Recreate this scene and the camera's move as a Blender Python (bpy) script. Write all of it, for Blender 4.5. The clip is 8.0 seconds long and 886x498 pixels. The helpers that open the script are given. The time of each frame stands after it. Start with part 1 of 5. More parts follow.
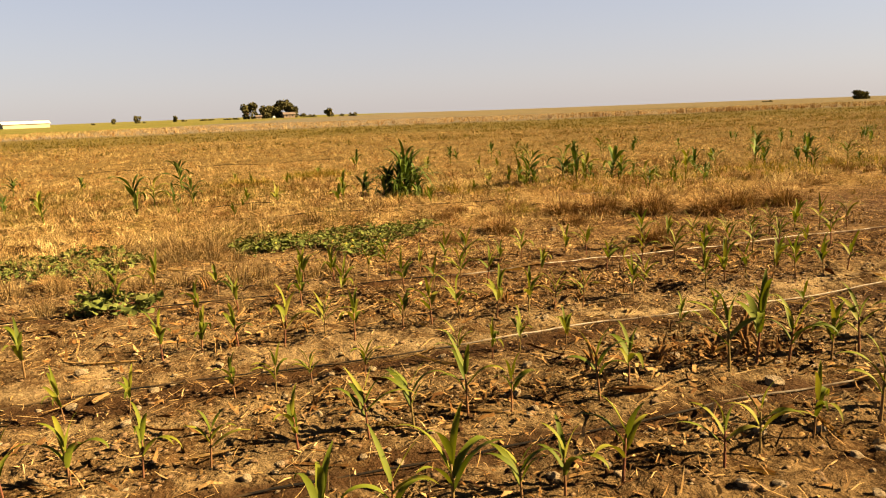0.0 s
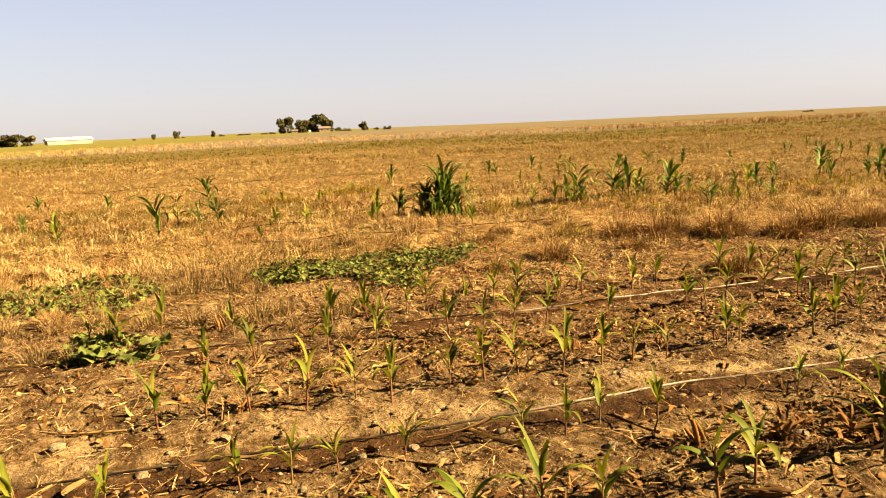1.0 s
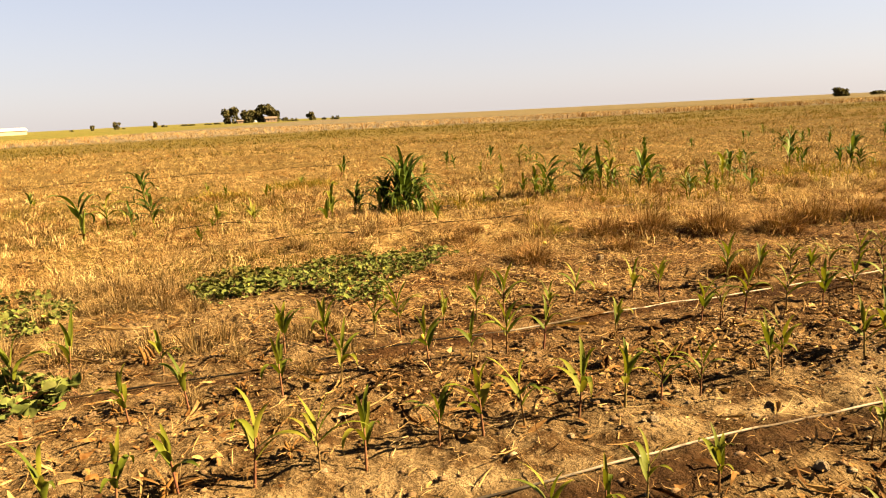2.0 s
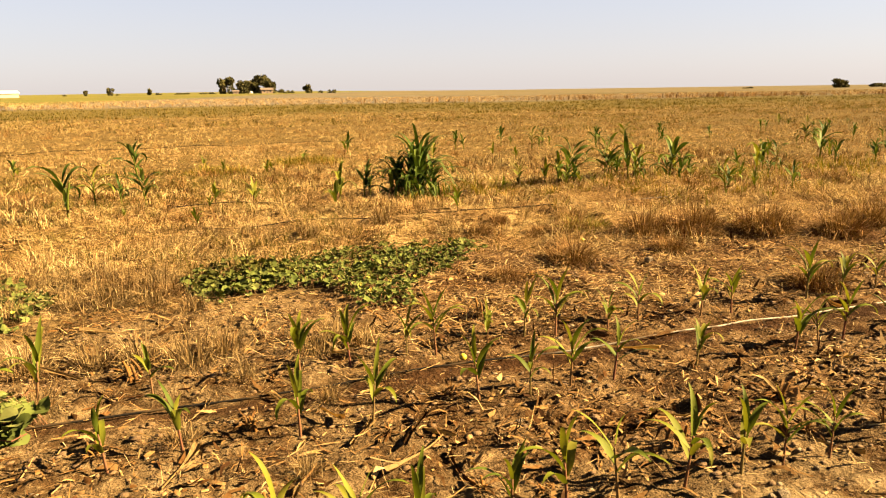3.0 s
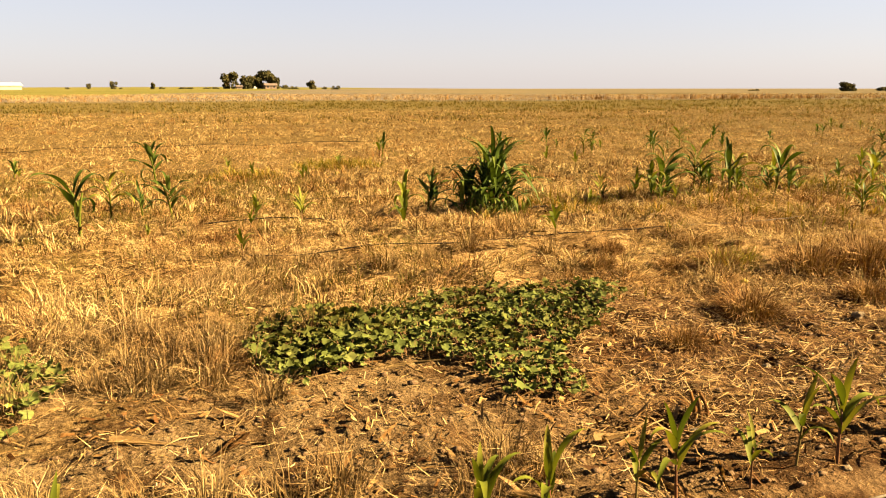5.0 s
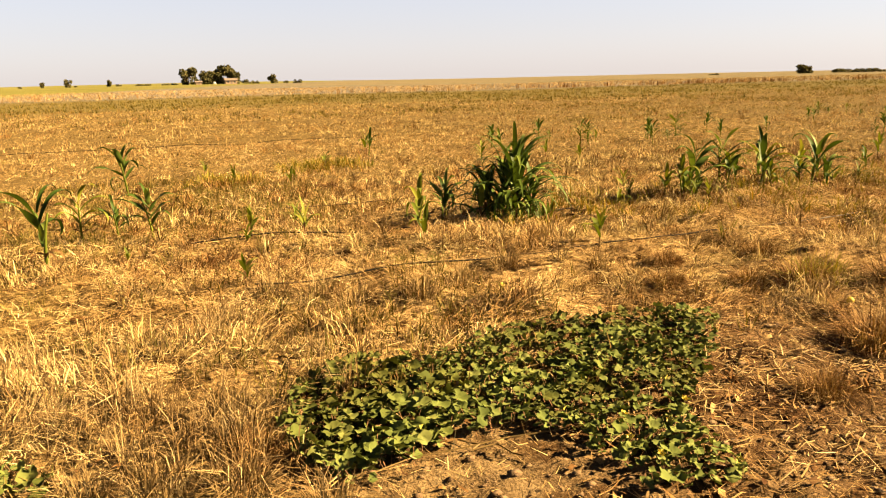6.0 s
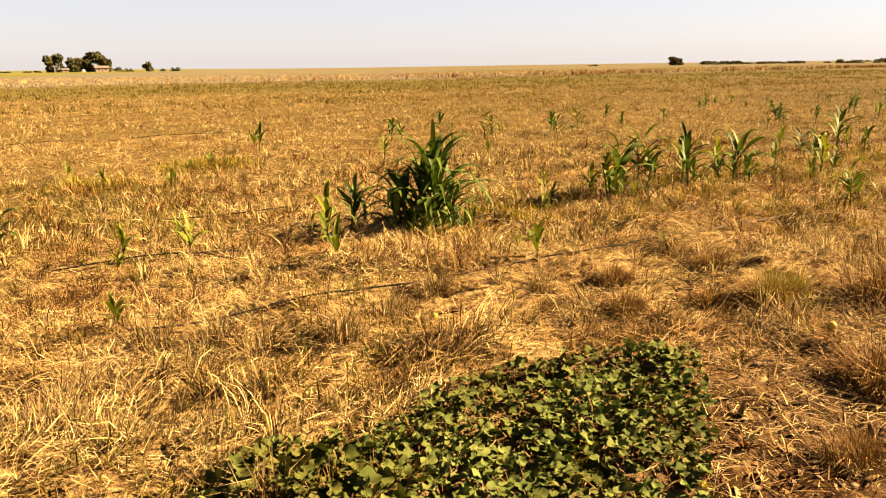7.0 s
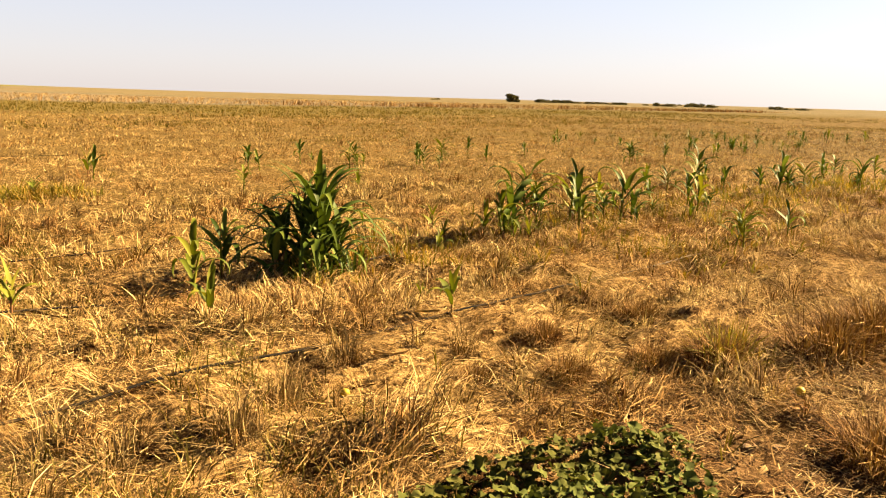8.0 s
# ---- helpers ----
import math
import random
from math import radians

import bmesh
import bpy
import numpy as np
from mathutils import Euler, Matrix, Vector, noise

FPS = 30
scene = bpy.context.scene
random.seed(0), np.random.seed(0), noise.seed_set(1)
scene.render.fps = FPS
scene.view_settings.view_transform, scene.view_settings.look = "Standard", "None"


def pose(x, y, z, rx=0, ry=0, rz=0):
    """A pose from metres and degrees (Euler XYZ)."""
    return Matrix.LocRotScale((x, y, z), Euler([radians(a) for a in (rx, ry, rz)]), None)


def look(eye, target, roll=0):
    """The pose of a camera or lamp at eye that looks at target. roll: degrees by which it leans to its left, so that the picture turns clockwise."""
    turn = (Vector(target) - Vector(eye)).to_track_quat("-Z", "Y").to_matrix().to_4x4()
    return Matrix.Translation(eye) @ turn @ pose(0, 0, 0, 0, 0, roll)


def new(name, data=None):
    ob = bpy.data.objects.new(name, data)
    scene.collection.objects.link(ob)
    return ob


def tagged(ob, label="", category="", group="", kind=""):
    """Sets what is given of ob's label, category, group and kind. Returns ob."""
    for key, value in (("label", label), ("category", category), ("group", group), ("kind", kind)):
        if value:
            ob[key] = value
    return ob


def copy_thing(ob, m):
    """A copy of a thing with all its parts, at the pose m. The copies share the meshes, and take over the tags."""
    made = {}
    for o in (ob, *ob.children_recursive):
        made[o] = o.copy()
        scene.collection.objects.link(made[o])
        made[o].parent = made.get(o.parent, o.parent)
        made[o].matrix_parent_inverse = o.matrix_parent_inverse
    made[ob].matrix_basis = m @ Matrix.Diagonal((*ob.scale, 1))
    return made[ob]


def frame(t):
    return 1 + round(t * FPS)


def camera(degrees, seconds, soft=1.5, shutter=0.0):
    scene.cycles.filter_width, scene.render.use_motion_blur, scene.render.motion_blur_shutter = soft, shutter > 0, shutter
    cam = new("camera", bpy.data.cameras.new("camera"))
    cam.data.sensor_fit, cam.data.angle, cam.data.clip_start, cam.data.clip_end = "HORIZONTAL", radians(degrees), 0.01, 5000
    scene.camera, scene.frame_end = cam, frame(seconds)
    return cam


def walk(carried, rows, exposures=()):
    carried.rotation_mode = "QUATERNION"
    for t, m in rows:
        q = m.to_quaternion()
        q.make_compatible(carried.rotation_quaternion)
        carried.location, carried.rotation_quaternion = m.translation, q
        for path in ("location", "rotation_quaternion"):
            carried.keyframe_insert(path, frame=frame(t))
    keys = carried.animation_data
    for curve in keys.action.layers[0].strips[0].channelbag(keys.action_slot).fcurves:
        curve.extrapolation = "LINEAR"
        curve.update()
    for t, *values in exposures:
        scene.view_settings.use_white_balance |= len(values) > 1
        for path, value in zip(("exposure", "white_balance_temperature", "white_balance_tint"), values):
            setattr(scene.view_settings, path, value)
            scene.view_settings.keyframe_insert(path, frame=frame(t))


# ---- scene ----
cam = camera(61.6, 8.0, 1.1)
PATH = [
    (0, (0.061, 0.116, 1.522), (0.676, 1.982, 1.15), -2.2),
    (0.5, (0.21, 0.606, 1.506), (0.813, 2.479, 1.151), -2.5),
    (1, (0.242, 1.04, 1.52), (0.773, 2.938, 1.185), -2.7),
    (1.2, (0.241, 1.23, 1.505), (0.849, 3.113, 1.214), -1.6),
    (2.3, (0.404, 2.26, 1.502), (1.053, 4.106, 1.089), -2.9),
    (2.5, (0.414, 2.406, 1.492), (0.986, 4.272, 1.058), -3.2),
    (3, (0.347, 2.909, 1.499), (1.015, 4.745, 1.073), -0.9),
    (3.5, (0.32, 3.339, 1.498), (0.931, 5.207, 1.128), -1.1),
    (4, (0.319, 3.801, 1.509), (0.801, 5.697, 1.094), -3.2),
    (4.5, (0.192, 4.243, 1.473), (0.722, 6.13, 1.076), -0.0),
    (5, (0.055, 4.728, 1.479), (0.721, 6.564, 1.048), -0.1),
    (5.2, (0.015, 4.962, 1.454), (0.649, 6.822, 1.083), -1.0),
    (6.3, (-0.112, 6.089, 1.501), (0.75, 7.825, 1.006), -0.4),
    (6.5, (-0.083, 6.266, 1.493), (0.87, 7.952, 0.994), 0.5),
    (7, (0.091, 6.725, 1.511), (1.092, 8.387, 1.024), -0.9),
    (7.5, (0.166, 7.189, 1.464), (1.291, 8.792, 1.06), 0.3),
    (8, (0.239, 7.641, 1.463), (1.582, 9.065, 1.055), 1.6),
]
walk(cam, [(t, look(eye, target, roll)) for t, eye, target, roll in PATH], [(0, 2.55), (0.4, 2.77), (1, 2.83), (2.5, 2.87), (5, 2.87), (6.3, 2.95), (8, 3.0)])

# ---- sky, sun ----
SUN_EL, SUN_AZ = 30.0, 111.0
world = bpy.data.worlds.new("world")
scene.world = world
world.use_nodes = True
wn = world.node_tree
sky = wn.nodes.new("ShaderNodeTexSky")
sky.sky_type = "NISHITA"
sky.sun_disc = False
sky.sun_elevation, sky.sun_rotation = radians(SUN_EL), radians(SUN_AZ)
sky.air_density, sky.dust_density, sky.ozone_density, sky.altitude = 1.0, 1.5, 3.0, 400
haze = wn.nodes.new("ShaderNodeHueSaturation")
haze.inputs["Saturation"].default_value = 0.75
haze.inputs["Value"].default_value = 0.8
wn.links.new(sky.outputs[0], haze.inputs["Color"])
veil = wn.nodes.new("ShaderNodeMix")
veil.data_type = "RGBA"
wn.links.new(haze.outputs[0], veil.inputs[6])
high = wn.nodes.new("ShaderNodeSeparateXYZ")
wn.links.new(wn.nodes.new("ShaderNodeTexCoord").outputs["Generated"], high.inputs[0])
rise = wn.nodes.new("ShaderNodeValToRGB")
rise.color_ramp.elements[0].color = (0.66, 0.585, 0.56, 1)
rise.color_ramp.elements[1].color = (0.5, 0.53, 0.66, 1)
rise.color_ramp.elements[1].position = 0.22
wn.links.new(high.outputs[2], rise.inputs[0])
depth = wn.nodes.new("ShaderNodeValToRGB")
depth.color_ramp.elements.new(0.18)
for stop, (at, grey) in zip(depth.color_ramp.elements, ((0.0, 0.62), (0.18, 0.5), (0.5, 0.06))):
    stop.position, stop.color = at, (grey, grey, grey, 1)
wn.links.new(high.outputs[2], depth.inputs[0])
wn.links.new(depth.outputs[0], veil.inputs[0])
bright = wn.nodes.new("ShaderNodeVectorMath")
bright.operation = "SCALE"
bright.inputs["Scale"].default_value = 10.0
wn.links.new(rise.outputs[0], bright.inputs[0])
wn.links.new(bright.outputs[0], veil.inputs[7])
# added dimming of the unseen sky towards the zenith, to darken the shadows
deep = wn.nodes.new("ShaderNodeValToRGB")
for stop, (at, grey) in zip(deep.color_ramp.elements, ((0.18, 1.0), (0.6, 0.2))):
    stop.position, stop.color = at, (grey, grey, grey, 1)
wn.links.new(high.outputs[2], deep.inputs[0])
dimmed = wn.nodes.new("ShaderNodeVectorMath")
dimmed.operation = "MULTIPLY"
wn.links.new(veil.outputs[2], dimmed.inputs[0])
wn.links.new(deep.outputs[0], dimmed.inputs[1])
wn.links.new(dimmed.outputs[0], wn.nodes["Background"].inputs[0])
wn.nodes["Background"].inputs[1].default_value = 0.0222
sun_way = Vector((math.sin(radians(SUN_AZ)) * math.cos(radians(SUN_EL)), math.cos(radians(SUN_AZ)) * math.cos(radians(SUN_EL)), math.sin(radians(SUN_EL))))
sun = new("sun", bpy.data.lights.new("sun", "SUN"))
sun.data.energy, sun.data.angle, sun.data.color = 6.6, radians(0.6), (1.0, 0.72, 0.38)
sun.matrix_basis = look(sun_way * 50, (0, 0, 0))


# ---- materials ----
def material(name, rough=0.8):
    m = bpy.data.materials.new(name)
    m.use_nodes = True
    b = m.node_tree.nodes["Principled BSDF"]
    b.inputs["Roughness"].default_value = rough
    b.inputs["Diffuse Roughness"].default_value = 0.3
    b.inputs["Specular IOR Level"].default_value = 0.2
    return m, m.node_tree, b


def node(nt, kind, **inputs):
    n = nt.nodes.new(kind)
    for key, value in inputs.items():
        slot = n.inputs[int(key[1:])] if key[0] == "i" and key[1:].isdigit() else n.inputs[key]
        if isinstance(value, bpy.types.NodeSocket):
            nt.links.new(value, slot)
        else:
            slot.default_value = value
    return n


def ramp(nt, fac, stops):
    n = nt.nodes.new("ShaderNodeValToRGB")
    nt.links.new(fac, n.inputs[0])
    els = n.color_ramp.elements
    while len(els) < len(stops):
        els.new(0.5)
    for e, (p, c) in zip(els, stops):
        e.position, e.color = p, (*c, 1)
    return n.outputs[0]


def mixed(nt, fac, a, b, how="MIX"):
    n = nt.nodes.new("ShaderNodeMix")
    n.data_type, n.blend_type = "RGBA", how
    for slot, value in ((n.inputs[0], fac), (n.inputs[6], a), (n.inputs[7], b)):
        if isinstance(value, bpy.types.NodeSocket):
            nt.links.new(value, slot)
        elif isinstance(value, tuple):
            slot.default_value = (*value, 1)
        else:
            slot.default_value = value
    return n.outputs[2]


def calc(nt, how, a, b=0.0, c=None, clamp=False):
    n = nt.nodes.new("ShaderNodeMath")
    n.operation, n.use_clamp = how, clamp
    for i, value in enumerate((a, b) if c is None else (a, b, c)):
        if isinstance(value, bpy.types.NodeSocket):
            nt.links.new(value, n.inputs[i])
        else:
            n.inputs[i].default_value = value
    return n.outputs[0]


def between(nt, v, lo, hi):
    n = nt.nodes.new("ShaderNodeMapRange")
    n.interpolation_type = "SMOOTHSTEP"
    nt.links.new(v, n.inputs[0])
    n.inputs[1].default_value, n.inputs[2].default_value = lo, hi
    return n.outputs[0]


def fibre(name, stops, rough=0.75, through_light=0.0, by_object=False, gloss=0.03):
    """Straw, stalks and leaves: colour by piece, with streaks and blotches."""
    m, nt, b = material(name, rough)
    b.inputs["Specular IOR Level"].default_value = gloss
    if by_object:
        b.inputs["Diffuse Roughness"].default_value = 0.0
        rnd = nt.nodes.new("ShaderNodeObjectInfo").outputs["Random"]
    else:
        rnd = nt.nodes.new("ShaderNodeNewGeometry").outputs["Random Per Island"]
    col = ramp(nt, rnd, stops)
    co = nt.nodes.new("ShaderNodeTexCoord").outputs["Object"]
    n1 = node(nt, "ShaderNodeTexNoise", Vector=co, Scale=55.0, Detail=3.0)
    n2 = node(nt, "ShaderNodeTexNoise", Vector=co, Scale=7.0, Detail=2.0)
    col = mixed(nt, between(nt, n1.outputs[0], 0.35, 0.75), col, (0.5, 0.42, 0.3), "MULTIPLY") if not through_light else mixed(nt, calc(nt, "MULTIPLY", between(nt, n1.outputs[0], 0.5, 0.8), 0.5), col, (0.75, 0.85, 0.5), "MULTIPLY")
    col = mixed(nt, calc(nt, "MULTIPLY", between(nt, n2.outputs[0], 0.5, 0.7), 0.35), col, (0.9, 0.75, 0.45), "MULTIPLY")
    if not by_object:
        n3 = node(nt, "ShaderNodeTexNoise", Vector=co, Scale=1.15, Detail=4.0, Roughness=0.6)
        col = mixed(nt, calc(nt, "MULTIPLY", between(nt, n3.outputs[0], 0.42, 0.62), 0.7), col, (0.58, 0.45, 0.34), "MULTIPLY")
    nt.links.new(col, b.inputs["Base Color"])
    bump = node(nt, "ShaderNodeBump", Height=n1.outputs[0], Strength=0.3, Distance=0.004)
    nt.links.new(bump.outputs[0], b.inputs["Normal"])
    if through_light:
        tr = node(nt, "ShaderNodeBsdfTranslucent", Color=mixed(nt, 1.0, col, (1.0, 1.0, 0.45), "MULTIPLY"))
        mx = node(nt, "ShaderNodeMixShader", i0=through_light, i1=b.outputs[0], i2=tr.outputs[0])
        nt.links.new(mx.outputs[0], nt.nodes["Material Output"].inputs[0])
    return m


STRAW = fibre("straw", [(0, (0.07499, 0.04376, 0.01601)), (0.3, (0.21, 0.1352, 0.05064)), (0.7, (0.3675, 0.258, 0.1133)), (1, (0.5335, 0.4015, 0.2052))], 0.8, 0.08)
TUFT = fibre("tuft_grass", [(0, (0.0425, 0.0207, 0.008)), (0.5, (0.1403, 0.0756, 0.027)), (1, (0.323, 0.207, 0.082))], 0.8, 0.1)
STUBBLE = fibre("stubble", [(0, (0.02895, 0.01586, 0.006484)), (0.3, (0.1099, 0.06813, 0.02555)), (0.65, (0.3111, 0.2237, 0.09146)), (1, (0.5406, 0.4346, 0.208))], 0.8, 0.08)
GOLD = fibre("golden_grass", [(0, (0.07468, 0.04581, 0.01735)), (0.5, (0.1646, 0.1102, 0.04524)), (1, (0.269, 0.1974, 0.09639))], 0.8, 0.08)
BROWN = fibre("brown_grass", [(0, (0.0672, 0.0307, 0.0096)), (0.45, (0.154, 0.0768, 0.0221)), (1, (0.278, 0.163, 0.0528))], 0.85, 0.05)
DEBRIS = fibre("dead_leaf", [(0, (0.024, 0.012, 0.005)), (0.25, (0.095, 0.05, 0.018)), (0.6, (0.2, 0.122, 0.047)), (1, (0.34, 0.24, 0.11))], 0.8)
HUSK = fibre("husk", [(0, (0.209, 0.13, 0.0498)), (0.6, (0.284, 0.195, 0.0874)), (1, (0.325, 0.244, 0.125))], 0.65, 0.1)
CORN = fibre("corn_leaf", [(0, (0.04384, 0.05825, 0.00479)), (0.5, (0.08134, 0.09387, 0.00719)), (0.85, (0.1118, 0.1102, 0.0102)), (1, (0.1168, 0.108, 0.01472))], 0.65, 0.26, True, 0.1)
STEM = fibre("corn_stem", [(0, (0.105, 0.078, 0.028)), (0.5, (0.12, 0.066, 0.03)), (1, (0.1, 0.04, 0.025))], 0.5, 0.1, True)
SORGHUM = fibre("sorghum_leaf", [(0, (0.02128, 0.0361, 0.005472)), (0.6, (0.03968, 0.0608, 0.00864)), (1, (0.096, 0.1235, 0.0216))], 0.55, 0.2, True, 0.06)
GOURD = fibre("gourd_leaf", [(0, (0.04851, 0.0605, 0.01404)), (0.55, (0.07462, 0.08847, 0.02052)), (0.9, (0.09513, 0.1072, 0.02952)), (1, (0.1138, 0.1173, 0.036))], 0.85, 0.1, True, 0.06)
GOURD_REST = fibre("gourd_leaf_rest", [(0, (0.04851, 0.06234, 0.01404)), (0.6, (0.07836, 0.09354, 0.02088)), (1, (0.1082, 0.1164, 0.03312))], 0.85, 0.1, False, 0.06)
WEED = fibre("weed", [(0, (0.0408, 0.03672, 0.007344)), (0.5, (0.0884, 0.07514, 0.01508)), (1, (0.1708, 0.119, 0.03332))], 0.65, 0.25)
GRASS = fibre("green_grass", [(0, (0.077, 0.0788, 0.013)), (0.6, (0.1663, 0.138, 0.0216)), (1, (0.3075, 0.197, 0.0389))], 0.7, 0.25)
FOLIAGE = fibre("tree_leaf", [(0, (0.03618, 0.03753, 0.01646)), (0.6, (0.06631, 0.06399, 0.0257)), (1, (0.121, 0.1035, 0.04602))], 0.7, 0.15)
BARK = fibre("bark", [(0, (0.0384, 0.0256, 0.017)), (1, (0.0682, 0.047, 0.0298))], 0.9)


def plain(name, colour, rough, scale=8.0, dark=0.7, bumpy=0.2, dist=0.01):
    m, nt, b = material(name, rough)
    co = nt.nodes.new("ShaderNodeTexCoord").outputs["Object"]
    n1 = node(nt, "ShaderNodeTexNoise", Vector=co, Scale=scale, Detail=6.0)
    n2 = node(nt, "ShaderNodeTexNoise", Vector=co, Scale=scale * 9, Detail=2.0)
    col = mixed(nt, between(nt, n1.outputs[0], 0.35, 0.7), colour, tuple(c * dark for c in colour))
    col = mixed(nt, calc(nt, "MULTIPLY", between(nt, n2.outputs[0], 0.5, 0.75), 0.4), col, tuple(c * dark * 0.7 for c in colour))
    nt.links.new(col, b.inputs["Base Color"])
    nt.links.new(node(nt, "ShaderNodeBump", Height=n2.outputs[0], Strength=bumpy, Distance=dist).outputs[0], b.inputs["Normal"])
    return m


STONE = plain("limestone", (0.2, 0.15, 0.088), 0.9, 24, 0.5, 0.7)
CLOD = plain("clod", (0.124, 0.0757, 0.0351), 0.95, 25, 0.6, 0.6)
FRUIT = plain("yellow_rind", (0.4, 0.3, 0.03), 0.4, 30, 0.8, 0.05, 0.001)
PETAL = plain("yellow_petal", (0.4, 0.32, 0.05), 0.6, 40, 0.85, 0.05, 0.001)
PLASTER = plain("cream_paint", (0.3, 0.265, 0.17), 0.8, 0.5, 0.92)
TAN = plain("tan_plaster", (0.17, 0.12, 0.08), 0.8, 0.5, 0.9)
SHEET = plain("white_sheet_roof", (0.42, 0.4, 0.34), 0.5, 0.4, 0.95)
TILE = plain("clay_roof", (0.12, 0.09, 0.07), 0.8, 0.6, 0.8)
GLASS_DARK = plain("dark_pane", (0.03, 0.035, 0.04), 0.15, 1.0, 1.0, 0.0)
METAL = plain("tank_paint", (0.3, 0.3, 0.28), 0.5, 0.6, 0.9)


def tape_material(name, start, pale):
    """Drip tape: black in the west, grey-white eastward from start, brown dust in patches."""
    m, nt, b = material(name, 0.85)
    b.inputs["Specular IOR Level"].default_value = 0.04
    co = nt.nodes.new("ShaderNodeTexCoord").outputs["Object"]
    n1 = node(nt, "ShaderNodeTexNoise", Vector=co, Scale=2.2, Detail=4.0)
    xyz = node(nt, "ShaderNodeSeparateXYZ", Vector=co)
    east = between(nt, calc(nt, "ADD", xyz.outputs[0], calc(nt, "MULTIPLY", n1.outputs[0], 1.6)), start, start + 1.2)
    col = mixed(nt, east, (0.007, 0.006, 0.005), (pale, pale * 0.85, pale * 0.66))
    n3 = node(nt, "ShaderNodeTexNoise", Vector=co, Scale=5.0, Detail=3.0)
    col = mixed(nt, calc(nt, "MULTIPLY", between(nt, n3.outputs[0], 0.5, 0.62), 0.75), col, (0.05, 0.033, 0.016))
    n2 = node(nt, "ShaderNodeTexNoise", Vector=co, Scale=60.0, Detail=2.0)
    col = mixed(nt, calc(nt, "MULTIPLY", between(nt, n2.outputs[0], 0.45, 0.7), 0.4), col, (0.025, 0.017, 0.01))
    nt.links.new(col, b.inputs["Base Color"])
    return m


TAPES = [tape_material("drip_tape_dusty", 2.8, 0.17), tape_material("drip_tape_pale_east", 1.9, 0.28), tape_material("drip_tape_bright", 2.9, 0.33), tape_material("drip_tape_half", 5.2, 0.16), tape_material("drip_tape_dark", 4.6, 0.2), tape_material("drip_tape_black", 9.0, 0.1), tape_material("drip_tape_far", 9.0, 0.1)]
DRIPS = (3.04, 4.53, 6.53, 11.0, 12.62, 14.3, 23.9)


def soil_material():
    m, nt, b = material("field_soil", 0.95)
    b.inputs["Specular IOR Level"].default_value = 0.02
    co = nt.nodes.new("ShaderNodeTexCoord").outputs["Object"]
    xyz = node(nt, "ShaderNodeSeparateXYZ", Vector=co)
    X, Y = xyz.outputs[0], xyz.outputs[1]
    big = node(nt, "ShaderNodeTexNoise", Vector=co, Scale=0.9, Detail=4.0)
    mid = node(nt, "ShaderNodeTexNoise", Vector=co, Scale=7.0, Detail=6.0, Roughness=0.65)
    fine = node(nt, "ShaderNodeTexNoise", Vector=co, Scale=42.0, Detail=5.0, Roughness=0.62)
    soil = ramp(nt, mid.outputs[0], [(0.25, (0.018, 0.0105, 0.0045)), (0.4, (0.05, 0.031, 0.0135)), (0.55, (0.1, 0.067, 0.031)), (0.75, (0.165, 0.117, 0.058))])
    crust = node(nt, "ShaderNodeTexNoise", Vector=co, Scale=2.4, Detail=6.0, Roughness=0.68)
    soil = mixed(nt, between(nt, crust.outputs[0], 0.52, 0.4), soil, (0.55, 0.46, 0.38), "MULTIPLY")
    soil = mixed(nt, calc(nt, "MULTIPLY", between(nt, crust.outputs[0], 0.55, 0.66), 0.55), soil, (0.19, 0.135, 0.067))
    soil = mixed(nt, calc(nt, "MULTIPLY", between(nt, fine.outputs[0], 0.5, 0.72), 0.6), soil, (0.21, 0.148, 0.073))
    soil = mixed(nt, calc(nt, "MULTIPLY", between(nt, fine.outputs[0], 0.42, 0.22), 0.6), soil, (0.032, 0.017, 0.008))
    # damp strips along the drip tapes, with dried cracks
    damp = None
    wob = calc(nt, "MULTIPLY", calc(nt, "SUBTRACT", big.outputs[0], 0.5), 0.5)
    for y0, half in ((3.04, 0.15), (4.38, 0.2), (6.45, 0.14)):
        d = calc(nt, "ABSOLUTE", calc(nt, "SUBTRACT", calc(nt, "ADD", Y, wob), y0))
        one = between(nt, calc(nt, "ADD", d, calc(nt, "MULTIPLY", mid.outputs[0], 0.2)), half + 0.16, half)
        damp = one if damp is None else calc(nt, "MAXIMUM", damp, one)
    damp = calc(nt, "MULTIPLY", damp, between(nt, big.outputs[0], 0.25, 0.42))
    soil = mixed(nt, calc(nt, "MULTIPLY", damp, 0.93), soil, (0.032, 0.016, 0.0065))
    # a pale dried crust on the ridge above the middle furrow
    ridge = calc(nt, "ABSOLUTE", calc(nt, "SUBTRACT", calc(nt, "ADD", Y, wob), 4.8))
    ridge = calc(nt, "MULTIPLY", between(nt, calc(nt, "ADD", ridge, calc(nt, "MULTIPLY", mid.outputs[0], 0.4)), 0.56, 0.2), between(nt, crust.outputs[0], 0.4, 0.58))
    ridge = calc(nt, "MULTIPLY", ridge, calc(nt, "MULTIPLY", between(nt, big.outputs[0], 0.34, 0.5), calc(nt, "ADD", 0.35, calc(nt, "MULTIPLY", between(nt, calc(nt, "ADD", X, wob), 0.5, 1.5), 0.65))))
    soil = mixed(nt, calc(nt, "MULTIPLY", ridge, 0.8), soil, (0.225, 0.162, 0.084))
    cell = nt.nodes.new("ShaderNodeTexVoronoi")
    cell.feature = "DISTANCE_TO_EDGE"
    cell.inputs["Scale"].default_value = 9.0
